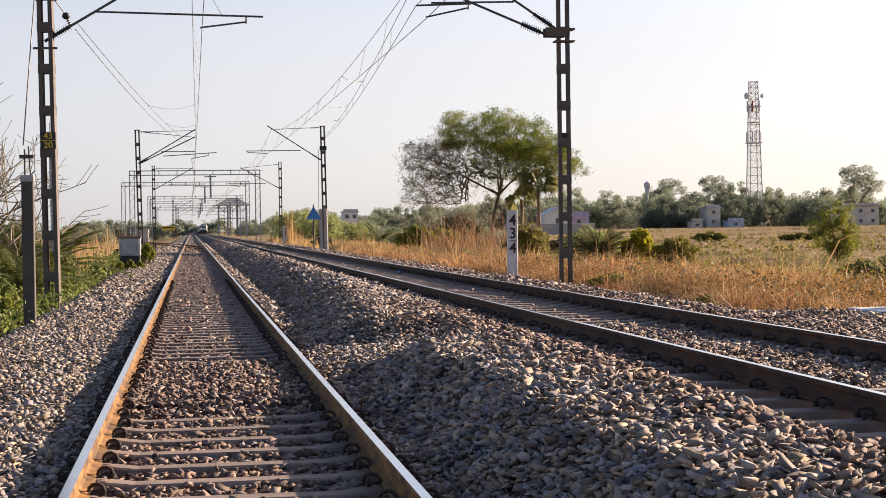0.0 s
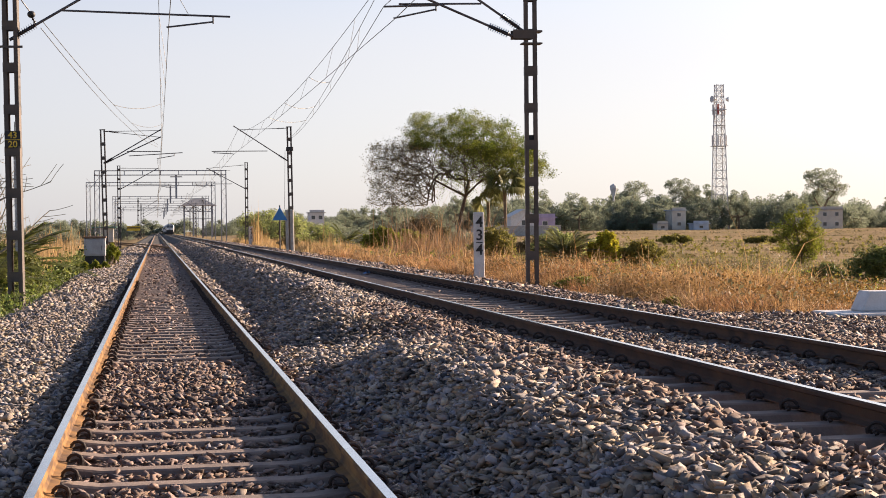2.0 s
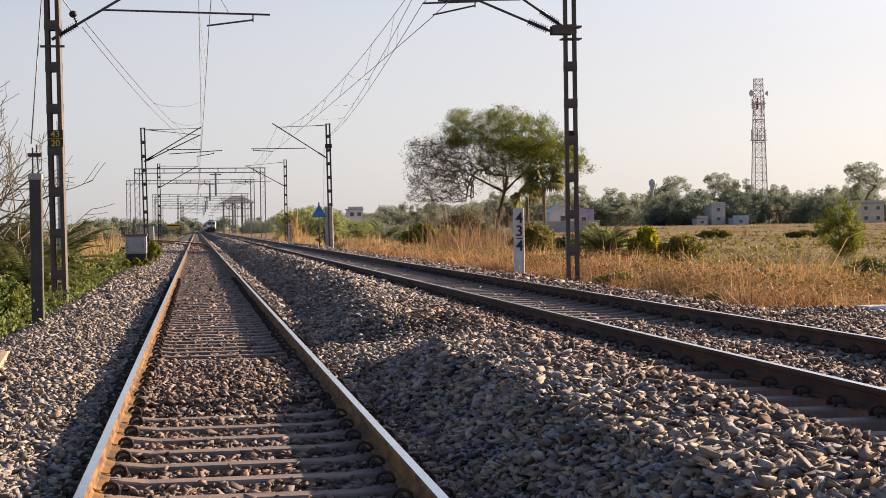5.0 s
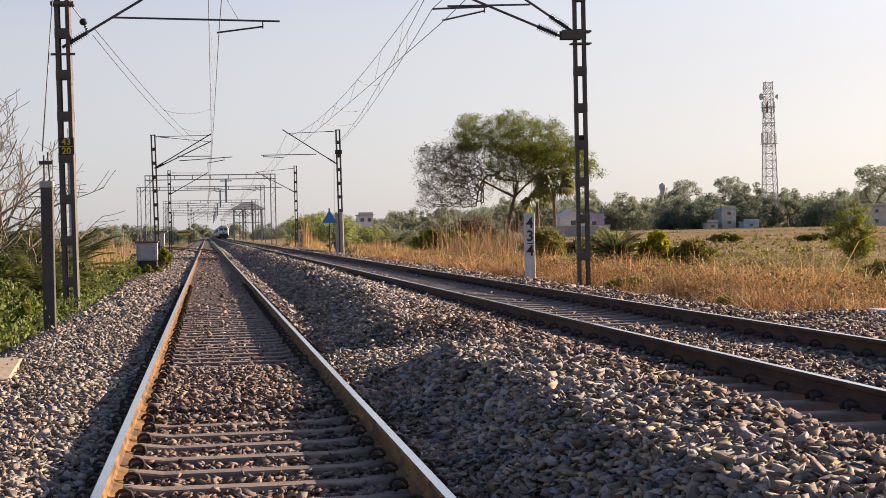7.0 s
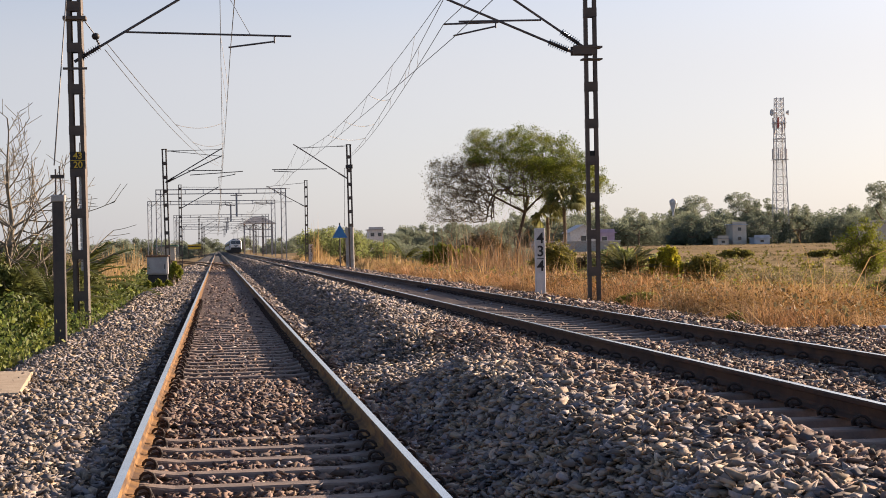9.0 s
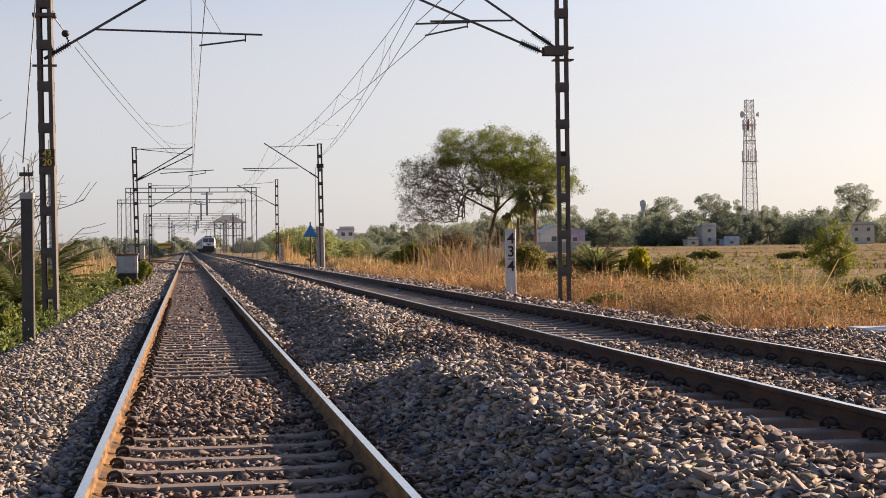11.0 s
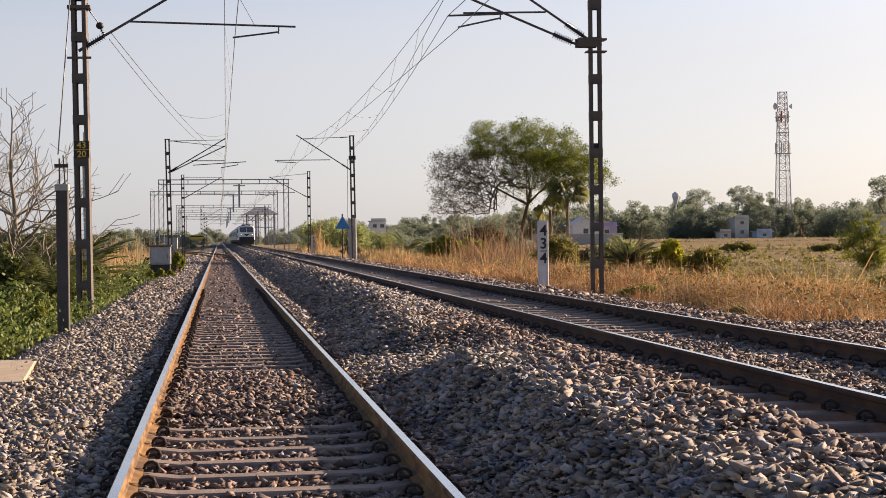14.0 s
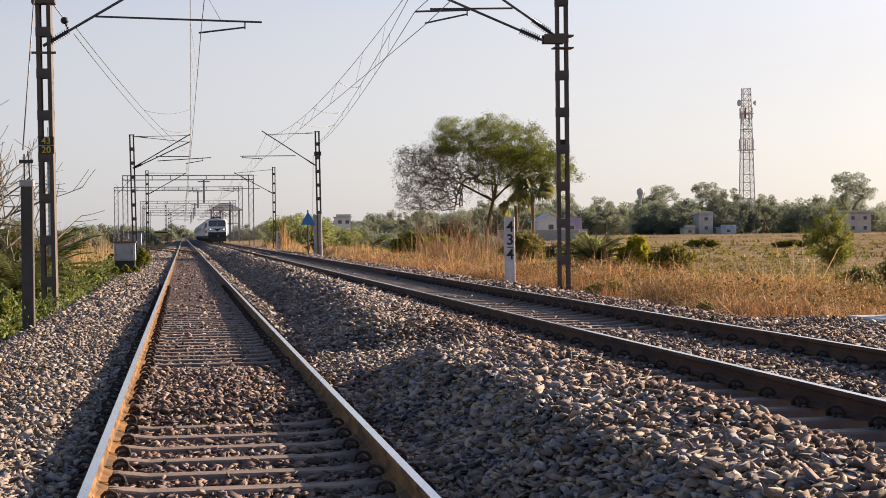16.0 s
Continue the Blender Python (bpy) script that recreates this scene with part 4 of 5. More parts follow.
def leafy(name, centres, radii, n, size, mat, label, category="shrub", stems=True, tilt=0.8):
    """A thing of many leaves in uneven clumps round a few stems."""
    cx, cy = np.mean([c[0] for c in centres]), np.mean([c[1] for c in centres])
    z0 = float(bed_height(cx, cy)) - 0.05
    th = tagged(empty(name, pose(cx, cy, z0)), label, category)
    pts, segs = [], []
    for (x, y, z), r in zip(centres, radii):
        d = rng.normal(0, 1, (n, 3))
        d /= np.linalg.norm(d, axis=1, keepdims=True)
        lump = 0.75 + 0.25 * np.sin(d[:, 0] * 5 + x * 3) * np.sin(d[:, 2] * 6 + y)
        p = d * (rng.random(n) ** 0.4 * lump)[:, None] * np.array(r) + np.array([x - cx, y - cy, z])
        pts.append(p[p[:, 2] > 0.0])
        for _ in range(5):
            e = np.array([x - cx, y - cy, z]) + rng.normal(0, 0.4, 3) * np.array(r)
            segs.append((np.array([x - cx + rng.normal(0, 0.1), y - cy, -0.1]), e, 0.02, 0.008))
    v, f = leaf_cloud(np.concatenate(pts), size, tilt)
    part("foliage", fast_mesh("foliage", v, f, mat), None, th)
    if not stems:
        return th
    v, f = limbs(segs)
    part("woody_base", fast_mesh("woody_base", v, f, BARK), None, th)
    return th


def weed_bank(x0, x1, y0, y1, n, h, size, mat, label):
    """Low broad-leaved weeds: leaves on short stems, in uneven tufts."""
    c = scatter(n // 14, x0, x1, y0, y1)
    pts = np.repeat(c, 14, 0) + rng.normal(0, 0.16, (len(c) * 14, 2))
    z = bed_height(pts[:, 0], pts[:, 1])
    hh = np.repeat(h * rng.uniform(0.2, 1.25, len(c)) * (0.5 + patchy(c[:, 0] * 2, c[:, 1], 1.6)), 14) * rng.random(len(pts)) ** 0.7
    v, f = leaf_cloud(np.column_stack([pts, z + hh]), size, 1.1, 0.6)
    return tagged(new("weeds", fast_mesh("weeds", v, f, mat)), label, "weeds", kind="stuff")


weed_bank(-4.8, -2.75, 23, 50, 15000, 0.36, 0.085, WEED, "low bright green weeds beside the ballast")
weed_bank(-4.9, -3.3, 22, 46, 4200, 0.62, 0.10, WEED, "taller leafy green weeds among the low ones")
weed_bank(-7.5, -4.2, 30, 60, 8000, 0.8, 0.14, WEED, "green broad-leaved weeds under the bare tree")
weed_bank(-5.2, -2.9, 50, 110, 7000, 0.6, 0.16, WEED, "low green weeds beside the distant ballast")
weed_bank(8.9, 15, 22.5, 75, 9000, 0.4, 0.09, LEAF_DRY, "brown withered undergrowth among the dry grass")
weed_bank(8.7, 13.5, 22.5, 46, 46000, 0.42, 0.045, TANGLE, "withered reddish-brown tangle in the dry grass")
weed_bank(13, 26, 34, 72, 12000, 0.55, 0.07, LEAF_MUSTARD, "mustard-coloured scrub at the field's edge")
weed_bank(17, 34, 44, 84, 26000, 0.5, 0.085, LEAF_DRY, "olive-brown withered tangle on the low field")
weed_bank(18, 40, 50, 100, 9000, 0.45, 0.10, LEAF_MUSTARD, "olive scrub scattered on the low field")
weed_bank(30, 125, 105, 260, 9000, 0.5, 0.30, LEAF_MUSTARD, "scattered low olive weeds on the open field")
weed_bank(9.2, 20, 30, 100, 5000, 0.5, 0.10, LEAF_BRIGHT, "scattered green weeds among the dry grass")
for x, y, r in ((-2.75, 61.6, 0.24), (-2.35, 61.9, 0.2), (-3.1, 62.3, 0.26), (-2.0, 62.4, 0.16)):
    leafy("weed_clump", [(x - r * 0.5, y, r * 0.9), (x + r * 0.5, y + 0.15, r * 0.8), (x, y - 0.1, r * 1.5)], [(r * 0.8, r * 0.7, r * 0.8)] * 3, 420, 0.09, LEAF_BRIGHT, "fresh green weeds in front of the cabinet", "weed", False, 1.2)
for k in range(22):                    # leafy clumps along the ballast edge
    y = 23.5 + k * 1.35 + rng.uniform(-0.4, 0.4)
    x, r = -3.35 - 1.5 * rng.random() ** 1.5, rng.uniform(0.2, 0.42)
    leafy("weed_clump", [(x - r * 0.5, y, r * 0.9), (x + r * 0.5, y + 0.15, r * 0.8), (x, y - 0.1, r * 1.5)], [(r * 0.7, r * 0.7, r * 0.8)] * 3, 420, 0.085, LEAF_BRIGHT if k % 4 == 1 else WEED, "leafy green weed clump beside the ballast", "weed", False, 1.2)
for x, y, z, r, n, mt, lb in ((13.2, 45, 0.85, (0.56, 0.5, 0.66), 3000, LEAF_YELLOW, "bright yellow-green bush in the dry grass"), (14.4, 45.5, 0.7, (0.95, 0.7, 0.7), 3000, LEAF_MUSTARD, "olive-brown half-dry bush in the grass"),
                              (12.4, 86, 0.9, (1.3, 0.8, 0.85), 2600, LEAF_BRIGHT, "bright green low bush beside the embankment"), (14.2, 89, 0.95, (1.3, 0.8, 0.85), 2600, LEAF_BRIGHT, "bright green low bush beside the embankment"),
                              (8.95, 32.6, 0.18, (0.55, 0.6, 0.16), 700, LEAF_BRIGHT, "low green tuft at the foot of the mast"), (8.3, 24.5, 0.12, (0.12, 0.15, 0.14), 90, LEAF_BRIGHT, "small green weed growing in the ballast"), (20.0, 56, 0.5, (0.9, 0.8, 0.5), 900, LEAF_DRY, "brown withered bush on the slope"), (20.2, 45, 0.5, (0.8, 0.7, 0.65), 2000, PALM, "dark shaded bush beside the small tree"),
                              (22.5, 46, 0.8, (1.2, 1.0, 1.05), 3400, PALM, "dark green rounded bush on the field"), (14.6, 56, 0.9, (1.3, 0.8, 0.9), 2400, LEAF_HEDGE, "dull green bush behind the palm shrub"), (17.2, 60, 0.8, (1.5, 0.9, 0.8), 2400, LEAF_HEDGE, "dull green bush behind the palm shrub"), (12.6, 58, 0.9, (1.0, 0.8, 0.9), 2000, LEAF_MUSTARD, "olive bush in the dry grass"), (81, 200, 0.5, (3.0, 2, 0.6), 1500, LEAF_MUSTARD, "low olive shrub patch on the open field"), (68.5, 200, 0.7, (2.6, 2, 0.8), 1500, LEAF_MUSTARD, "low olive shrub patch on the open field"),
                              (9.8, 118, 0.5, (0.9, 1, 0.5), 900, LEAF_DRY, "brown withered bush beside the track"), (-1.85, 67, 0.6, (0.34, 0.4, 0.6), 1100, LEAF_BRIGHT, "leafy green bush beside the steel cabinet"),
                              (-5.25, 40, 0.95, (0.8, 0.7, 0.9), 2400, PALM, "dark green thicket under the bare tree"), (-6.1, 41, 1.1, (0.8, 0.8, 1.0), 2200, PALM, "dark green thicket under the bare tree"), (-4.6, 36, 0.5, (0.6, 0.7, 0.5), 1500, WEED, "leafy green weeds under the bare tree"), (-5.0, 43.5, 1.2, (1.1, 0.8, 1.2), 2600, PALM, "dark green thicket under the bare tree"), (-6.3, 44, 1.3, (1.3, 0.8, 1.3), 2600, PALM, "dark green thicket under the bare tree"), (-4.1, 46.5, 0.9, (0.8, 0.8, 0.8), 1600, PALM, "dark green thicket behind the mast"), (-6.6, 50, 0.9, (1.5, 0.8, 1.0), 1700, PALM, "dark green thicket behind the bare trees"), (-4.9, 52, 0.8, (1.1, 0.8, 0.9), 1500, PALM, "dark green thicket behind the bare trees"),
                              (16.5, 97, 1.5, (1.9, 1.2, 1.5), 4000, LEAF_DRY, "brown scrub beneath the acacia tree"), (24.5, 101, 0.8, (2.2, 1.2, 0.9), 1800, LEAF_DRY, "olive scrub beneath the acacia tree")):
    leafy("bush", [(x - r[0] * 0.35, y, z * 0.9), (x + r[0] * 0.4, y + 0.2, z), (x, y - 0.2, z * 1.25)], [tuple(q * 0.75 for q in r)] * 3, n, 0.10 if y < 80 else 0.16 if y < 150 else 0.4, mt, lb)


# ---- trees ----
def tree(name, base, trunk, tips, leaf_pts, size, leaf, bark, r_tip, label, sides=5, power=0.42, bend=0.12, scaffold=()):
    th = tagged(empty(name, Matrix.Translation(base)), label, "tree")
    segs = branching(trunk, tips, r_tip, power, bend, scaffold)
    v, f = limbs(segs, sides)
    part("trunk", fast_mesh("trunk", v, f, bark, True), None, th)
    for pts, mt in zip(leaf_pts, leaf):
        if len(pts):
            v, f = leaf_cloud(pts, size, 0.9)
            part("crown", fast_mesh("crown", v, f, mt), None, th)
    return th


def around(tips, n, spread):
    t = np.asarray(tips)
    return t[rng.integers(0, len(t), n)] + rng.normal(0, 1, (n, 3)) * np.array(spread)


# the broad acacia
n = 1500
a, r = rng.uniform(0, 2 * np.pi, n), np.sqrt(rng.random(n))
px, py = r * np.cos(a) * 6.2 + 0.25, r * np.sin(a) * 5.2
cap = 10.15 - 3.0 * r ** 2.6
pz = cap - rng.random(n) ** 1.15 * (4.1 - 0.6 * r) + 0.25 * np.sin(px * 2) + rng.normal(0, 0.12, n)
tips = np.column_stack([px, py, pz])
low = np.column_stack([rng.uniform(-5.9, -1.4, 1200), rng.normal(0, 2, 1200), rng.uniform(3.4, 7.8, 1200)])
low2 = np.column_stack([rng.uniform(2.6, 7.0, 120), rng.normal(0, 2, 120), rng.uniform(5.2, 7.4, 120)])
core = np.column_stack([rng.uniform(-3.6, 3.0, 500), rng.normal(0, 1.8, 500), rng.uniform(5.2, 7.8, 500)])
tips = np.concatenate([tips, low, low2, core]) - np.array([0.3, 0, 0])
trunk = [(0, 0, -0.3), (0.15, 0, 1.2), (0.35, 0.1, 2.6), (0.75, 0.1, 4.1)]
green = tips[(tips[:, 2] > 7.6 - 0.35 * np.maximum(tips[:, 0], 0)) & (tips[:, 0] > -3.4)]
under = tips[(tips[:, 2] <= 7.6) & (tips[:, 0] > -1)]
grey = tips[tips[:, 0] <= -2.4]
tree("acacia_tree", (21.2, 110, -0.45), trunk, tips, [around(green, 70000, (0.19, 0.19, 0.14)), around(under, 30000, (0.2, 0.2, 0.16)), around(grey, 16000, (0.15, 0.14, 0.13))],
     0.098, [LEAF, LEAF, LEAF_DRY], BARK_DARK, 0.0060, "spreading umbrella-shaped acacia with a green top and bare twigs", 5, 0.345, 0.06,
     [[(-0.3, 0, 4.6), (-1.6, 0.1, 5.3), (-3.0, 0.2, 6.2), (-4.4, 0, 7.0)], [(-0.9, -0.6, 5.2), (-2.2, -1.2, 6.6), (-3.2, -1.6, 7.6)], [(0.9, 0, 5.2), (0.8, 0.4, 6.5), (0.2, 0.6, 8.0)], [(1.5, -0.2, 4.9), (2.5, -0.3, 5.9), (3.7, -0.4, 7.0), (4.6, 0, 7.5)],
      [(1.2, 1.0, 5.2), (1.8, 2.2, 6.8), (2.0, 3.0, 7.8)], [(0.4, -1.2, 5.4), (0.2, -2.4, 7.0), (-0.4, -3.2, 7.8)]])

# bare thin-branched trees
def upswept(p, d, length, r, depth, out):
    """Forking branches that turn upward towards their ends."""
    for k in range(4):
        e = p + d * (length / 4)
        r1 = max(r * 0.88, 0.007)
        out.append((p, e, r, r1))
        p, r = e, r1
        d = d + np.array([0, 0, 0.07]) + rng.normal(0, 0.06, 3)
        d /= np.linalg.norm(d)
        if depth > 0:
            side = np.cross(d, rng.normal(0, 1, 3))
            side /= np.linalg.norm(side)
            q = d * 0.72 + side * rng.uniform(0.5, 0.85)
            upswept(p, q / np.linalg.norm(q), length * rng.uniform(0.42, 0.66), max(r * 0.62, 0.009), depth - 1, out)


def bare_tree(bx, by, top, r0, limbs_n, reach, label, kind="tree"):
    """A leader with limbs that leave it in a spiral and sweep upward."""
    z0 = float(bed_height(bx, by)) - 0.1
    th = tagged(empty("bare_tree" if kind == "tree" else "thorn_shrub", pose(bx, by, z0)), label, kind)
    n = 9
    line = [np.array([0.06 * math.sin(k * 1.3), 0.05 * math.cos(k * 1.7), -0.3 + (top - z0 + 0.3) * 0.72 * k / n]) for k in range(n + 1)]
    rad = [r0 * (1 - 0.72 * k / n) for k in range(n + 1)]
    v, f = limbs([(line[k], line[k + 1], rad[k], rad[k + 1]) for k in range(n)], 7)
    part("trunk", fast_mesh("trunk", v, f, BARK_PALE, True), None, th)
    for k in range(limbs_n + 1):
        f = 0.32 + 0.64 * k / limbs_n
        i = int(f * n) if k < limbs_n else n
        a = k * 2.4 + rng.uniform(-0.3, 0.3)
        d = np.array([math.cos(a) * 0.85, math.sin(a) * 0.85, 0.45]) if k < limbs_n else np.array([0.05, 0, 1.0])
        segs = []
        upswept(line[i], d / np.linalg.norm(d), reach * (1.1 - 0.6 * f), rad[i] * (0.5 if k < limbs_n else 0.9), 2, segs)
        v, q = limbs(segs, 5)
        part("branch", fast_mesh("branch", v, q, BARK_PALE), None, th)


bare_tree(-5.3, 41, 5.1, 0.12, 20, 2.6, "leafless tree with thin upswept grey branches")
bare_tree(-7.0, 45, 5.4, 0.11, 14, 2.6, "leafless tree with thin upswept grey branches")
bare_tree(-4.45, 41, 2.3, 0.055, 5, 0.9, "small bare sapling with pale sunlit bark")


def palm(x, y, trunk_h, fronds, length, label, fan=False, leaf=None):
    z0 = float(bed_height(x, y)) - 0.1
    th = tagged(empty("palm", pose(x, y, z0)), label, "palm")
    if trunk_h > 0.2:
        v, f = limbs([(np.array([0, 0, -0.2]), np.array([0.05, 0, trunk_h * 0.5]), 0.13, 0.11), (np.array([0.05, 0, trunk_h * 0.5]), np.array([0.0, 0, trunk_h]), 0.11, 0.12)], 8)
        part("trunk", fast_mesh("trunk", v, f, BARK), None, th)
    for k in range(fronds):
        a = 2 * np.pi * k / fronds + rng.normal(0, 0.3)
        e = rng.uniform(-0.2, 1.25)
        d = np.array([np.cos(a), np.sin(a), 0.0])
        L = length * rng.uniform(0.75, 1.15)
        m = 20
        s = np.linspace(0, 1, m)[:, None]
        if fan:
            rib = np.array([0, 0, trunk_h]) + (d * np.cos(e) + np.array([0, 0, np.sin(e)])) * s * L * 0.5
            hub = rib[-1]
            tw = rng.uniform(-1.2, 1.2)
            w = np.cross(d, [0, 0, 1]) * np.cos(tw) + np.array([0, 0, 1.0]) * np.sin(tw)
            ang = np.linspace(-1.25, 1.25, 14)
            fwd = d * np.cos(e * 0.6) + np.array([0, 0, np.sin(e * 0.6)])
            tip = hub + (np.cos(ang)[:, None] * fwd + np.sin(ang)[:, None] * w) * L * 0.6 - np.array([0, 0, 0.45])
            mid = hub + (np.cos(ang)[:, None] * fwd + np.sin(ang)[:, None] * w) * L * 0.38
            across = (-np.sin(ang)[:, None] * fwd + np.cos(ang)[:, None] * w) * L * 0.05
            v = np.stack([np.repeat(hub[None], 14, 0), mid - across, tip, mid + across], 1).reshape(-1, 3)
            f = np.arange(56).reshape(14, 4)
        else:
            rib = np.array([0, 0, trunk_h]) + d * s * L * np.cos(e) + np.array([0, 0, 1.0]) * (s * L * np.sin(e) - 0.35 * L * s ** 2)
            w = np.cross(d, [0, 0, 1])
            v, f = [], []
            for i in range(2, m):
                for sd in (-1, 1):
                    q = rib[i] + (w * sd + d * 0.7 + np.array([0, 0, 0.25])) * L * 0.2 * (1 - 0.5 * s[i])
                    g = d * 0.042 * L
                    b0 = len(v)
                    v += [rib[i] - g * 0.5, rib[i] + g, q + g * 0.2, q - g * 0.2]
                    f.append((b0, b0 + 1, b0 + 2, b0 + 3))
            b0 = len(v)
            for i in range(m):
                v += [rib[i] - w * 0.012, rib[i] + w * 0.012]
            f += [(b0 + 2 * i, b0 + 2 * i + 1, b0 + 2 * i + 3, b0 + 2 * i + 2) for i in range(m - 1)]
        part("frond", fast_mesh("frond", np.array(v), np.array(f), leaf or (PALM_PALE if fan else PALM)), None, th)
    return th


for x, y, h in ((16.0, 97, 3.2), (17.1, 100, 3.6), (18.3, 98, 2.8), (15.2, 101, 2.6), (20.6, 104, 2.4)):
    bare_tree(x, y, h, 0.05, 9, 1.6, "leafless brown thorn shrub beneath the acacia", "shrub")
palm(-3.95, 38.5, 0.5, 40, 1.5, "dusty green wild date palm clump")
palm(-5.2, 39.5, 0.7, 44, 1.8, "dusty green wild date palm clump")
palm(-5.2, 43, 0.9, 44, 2.0, "dusty green wild date palm clump")
palm(-4.3, 44.5, 0.9, 44, 1.9, "dusty green wild date palm clump")
palm(-4.75, 42, 0.7, 40, 1.8, "dusty green wild date palm clump")
palm(-4.3, 48, 0.8, 36, 2.3, "dusty green wild date palm clump")
palm(-5.9, 42, 0.9, 40, 2.4, "dusty green wild date palm clump")
palm(-7.9, 78, 0.4, 24, 2.6, "dusty green wild date palm clump")
palm(12.1, 45.5, 0.6, 70, 1.35, "spiky grey-green palm shrub in the grass", leaf=PALM_PALE)
palm(23.9, 106, 5.0, 32, 1.55, "fan palm with drooping pale fronds", True)
palm(24.0, 112, 4.2, 20, 1.35, "young fan palm beside the acacia", True)
palm(16.2, 135, 0.8, 24, 2.4, "grey-green palm clump behind the grass")


# woods: a few trees built once and copied
def wood_tree(hgt, wid, clumps, leaves, size, mat, low=0.25, airy=1.0, label=""):
    c = []
    for _ in range(clumps):
        a, r = rng.uniform(0, 2 * np.pi), np.sqrt(rng.random()) * wid * 0.5
        zt = hgt * (low + (1 - low) * (rng.random() ** 0.8) * (1 - 0.55 * (r / (wid * 0.5)) ** 2))
        c.append((r * np.cos(a), r * np.sin(a), zt))
    c = np.array(c)
    sp = wid * 0.165 * airy
    d = rng.normal(0, 1, (leaves, 3))
    d *= (rng.random(leaves) ** 0.3 / np.linalg.norm(d, axis=1))[:, None]
    pts = c[rng.integers(0, clumps, leaves)] + d * np.array([sp, sp, sp * 0.72])
    return tree("tree", (0, -400, -80), [(0, 0, -0.5), (0.1, 0, hgt * 0.15), (0, 0, hgt * 0.3)], c, [pts], size, [mat], BARK, 0.05, label, 4)


KINDS = [wood_tree(9, 10, 46, 6000, 0.47, LEAF_FAR, 0.02, 1, "rounded green tree at the field's edge, paled like haze"), wood_tree(7.5, 12, 50, 6500, 0.47, LEAF_FAR, 0.0, 1, "broad green tree at the field's edge, paled like haze"),
         wood_tree(11, 7, 30, 4200, 0.36, LEAF_FAR, 0.3, 0.9, "tall green tree at the field's edge, paled like haze"), wood_tree(5, 11, 40, 5000, 0.45, LEAF_FAR, 0.0, 1, "low brownish tree at the field's edge"),
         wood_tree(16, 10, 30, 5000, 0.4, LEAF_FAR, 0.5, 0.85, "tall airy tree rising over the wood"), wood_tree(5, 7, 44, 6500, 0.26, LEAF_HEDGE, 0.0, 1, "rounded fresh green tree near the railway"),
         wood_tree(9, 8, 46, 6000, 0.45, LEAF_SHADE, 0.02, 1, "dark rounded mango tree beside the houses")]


def plant(k, x, y, s=1.0, dz=0.0):
    return copy_thing(KINDS[k], pose(x, y, float(bed_height(x, y)) + dz, 0, 0, rng.uniform(0, 360)) @ Matrix.Diagonal((s, s, s * rng.uniform(0.92, 1.08), 1)))


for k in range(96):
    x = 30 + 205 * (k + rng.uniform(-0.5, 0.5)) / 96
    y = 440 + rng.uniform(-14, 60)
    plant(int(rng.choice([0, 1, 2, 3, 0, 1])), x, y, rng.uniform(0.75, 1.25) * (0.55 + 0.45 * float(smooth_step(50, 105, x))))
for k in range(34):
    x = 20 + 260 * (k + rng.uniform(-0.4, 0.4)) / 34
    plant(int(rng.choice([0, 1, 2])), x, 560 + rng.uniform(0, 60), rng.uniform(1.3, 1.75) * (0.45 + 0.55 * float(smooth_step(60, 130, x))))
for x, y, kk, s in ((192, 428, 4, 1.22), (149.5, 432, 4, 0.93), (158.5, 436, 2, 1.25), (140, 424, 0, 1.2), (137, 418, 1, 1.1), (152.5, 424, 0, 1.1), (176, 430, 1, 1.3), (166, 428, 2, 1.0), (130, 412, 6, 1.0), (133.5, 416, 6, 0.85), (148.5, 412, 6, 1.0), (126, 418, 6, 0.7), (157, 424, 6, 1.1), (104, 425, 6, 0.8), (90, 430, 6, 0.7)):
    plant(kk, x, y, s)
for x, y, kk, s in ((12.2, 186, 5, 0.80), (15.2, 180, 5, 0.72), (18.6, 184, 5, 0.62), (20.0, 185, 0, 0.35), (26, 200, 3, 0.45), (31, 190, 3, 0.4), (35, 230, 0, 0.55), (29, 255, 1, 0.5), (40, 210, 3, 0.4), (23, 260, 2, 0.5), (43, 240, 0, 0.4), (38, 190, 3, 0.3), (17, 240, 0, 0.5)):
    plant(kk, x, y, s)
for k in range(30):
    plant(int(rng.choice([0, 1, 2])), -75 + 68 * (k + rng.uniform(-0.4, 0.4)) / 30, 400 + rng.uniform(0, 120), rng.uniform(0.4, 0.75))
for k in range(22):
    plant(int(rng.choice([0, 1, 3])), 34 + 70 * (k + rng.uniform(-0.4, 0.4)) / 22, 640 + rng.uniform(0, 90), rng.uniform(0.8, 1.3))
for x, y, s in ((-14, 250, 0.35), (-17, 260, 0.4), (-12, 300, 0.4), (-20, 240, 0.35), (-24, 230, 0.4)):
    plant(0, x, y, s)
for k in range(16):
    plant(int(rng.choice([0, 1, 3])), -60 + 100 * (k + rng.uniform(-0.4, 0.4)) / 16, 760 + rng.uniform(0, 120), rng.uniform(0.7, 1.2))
for o_ in KINDS:                      # the first of each kind stands in the wood too
    i = KINDS.index(o_)
    o_.matrix_basis = pose(60 + 22 * i, 470, float(bed_height(60 + 22 * i, 470)))
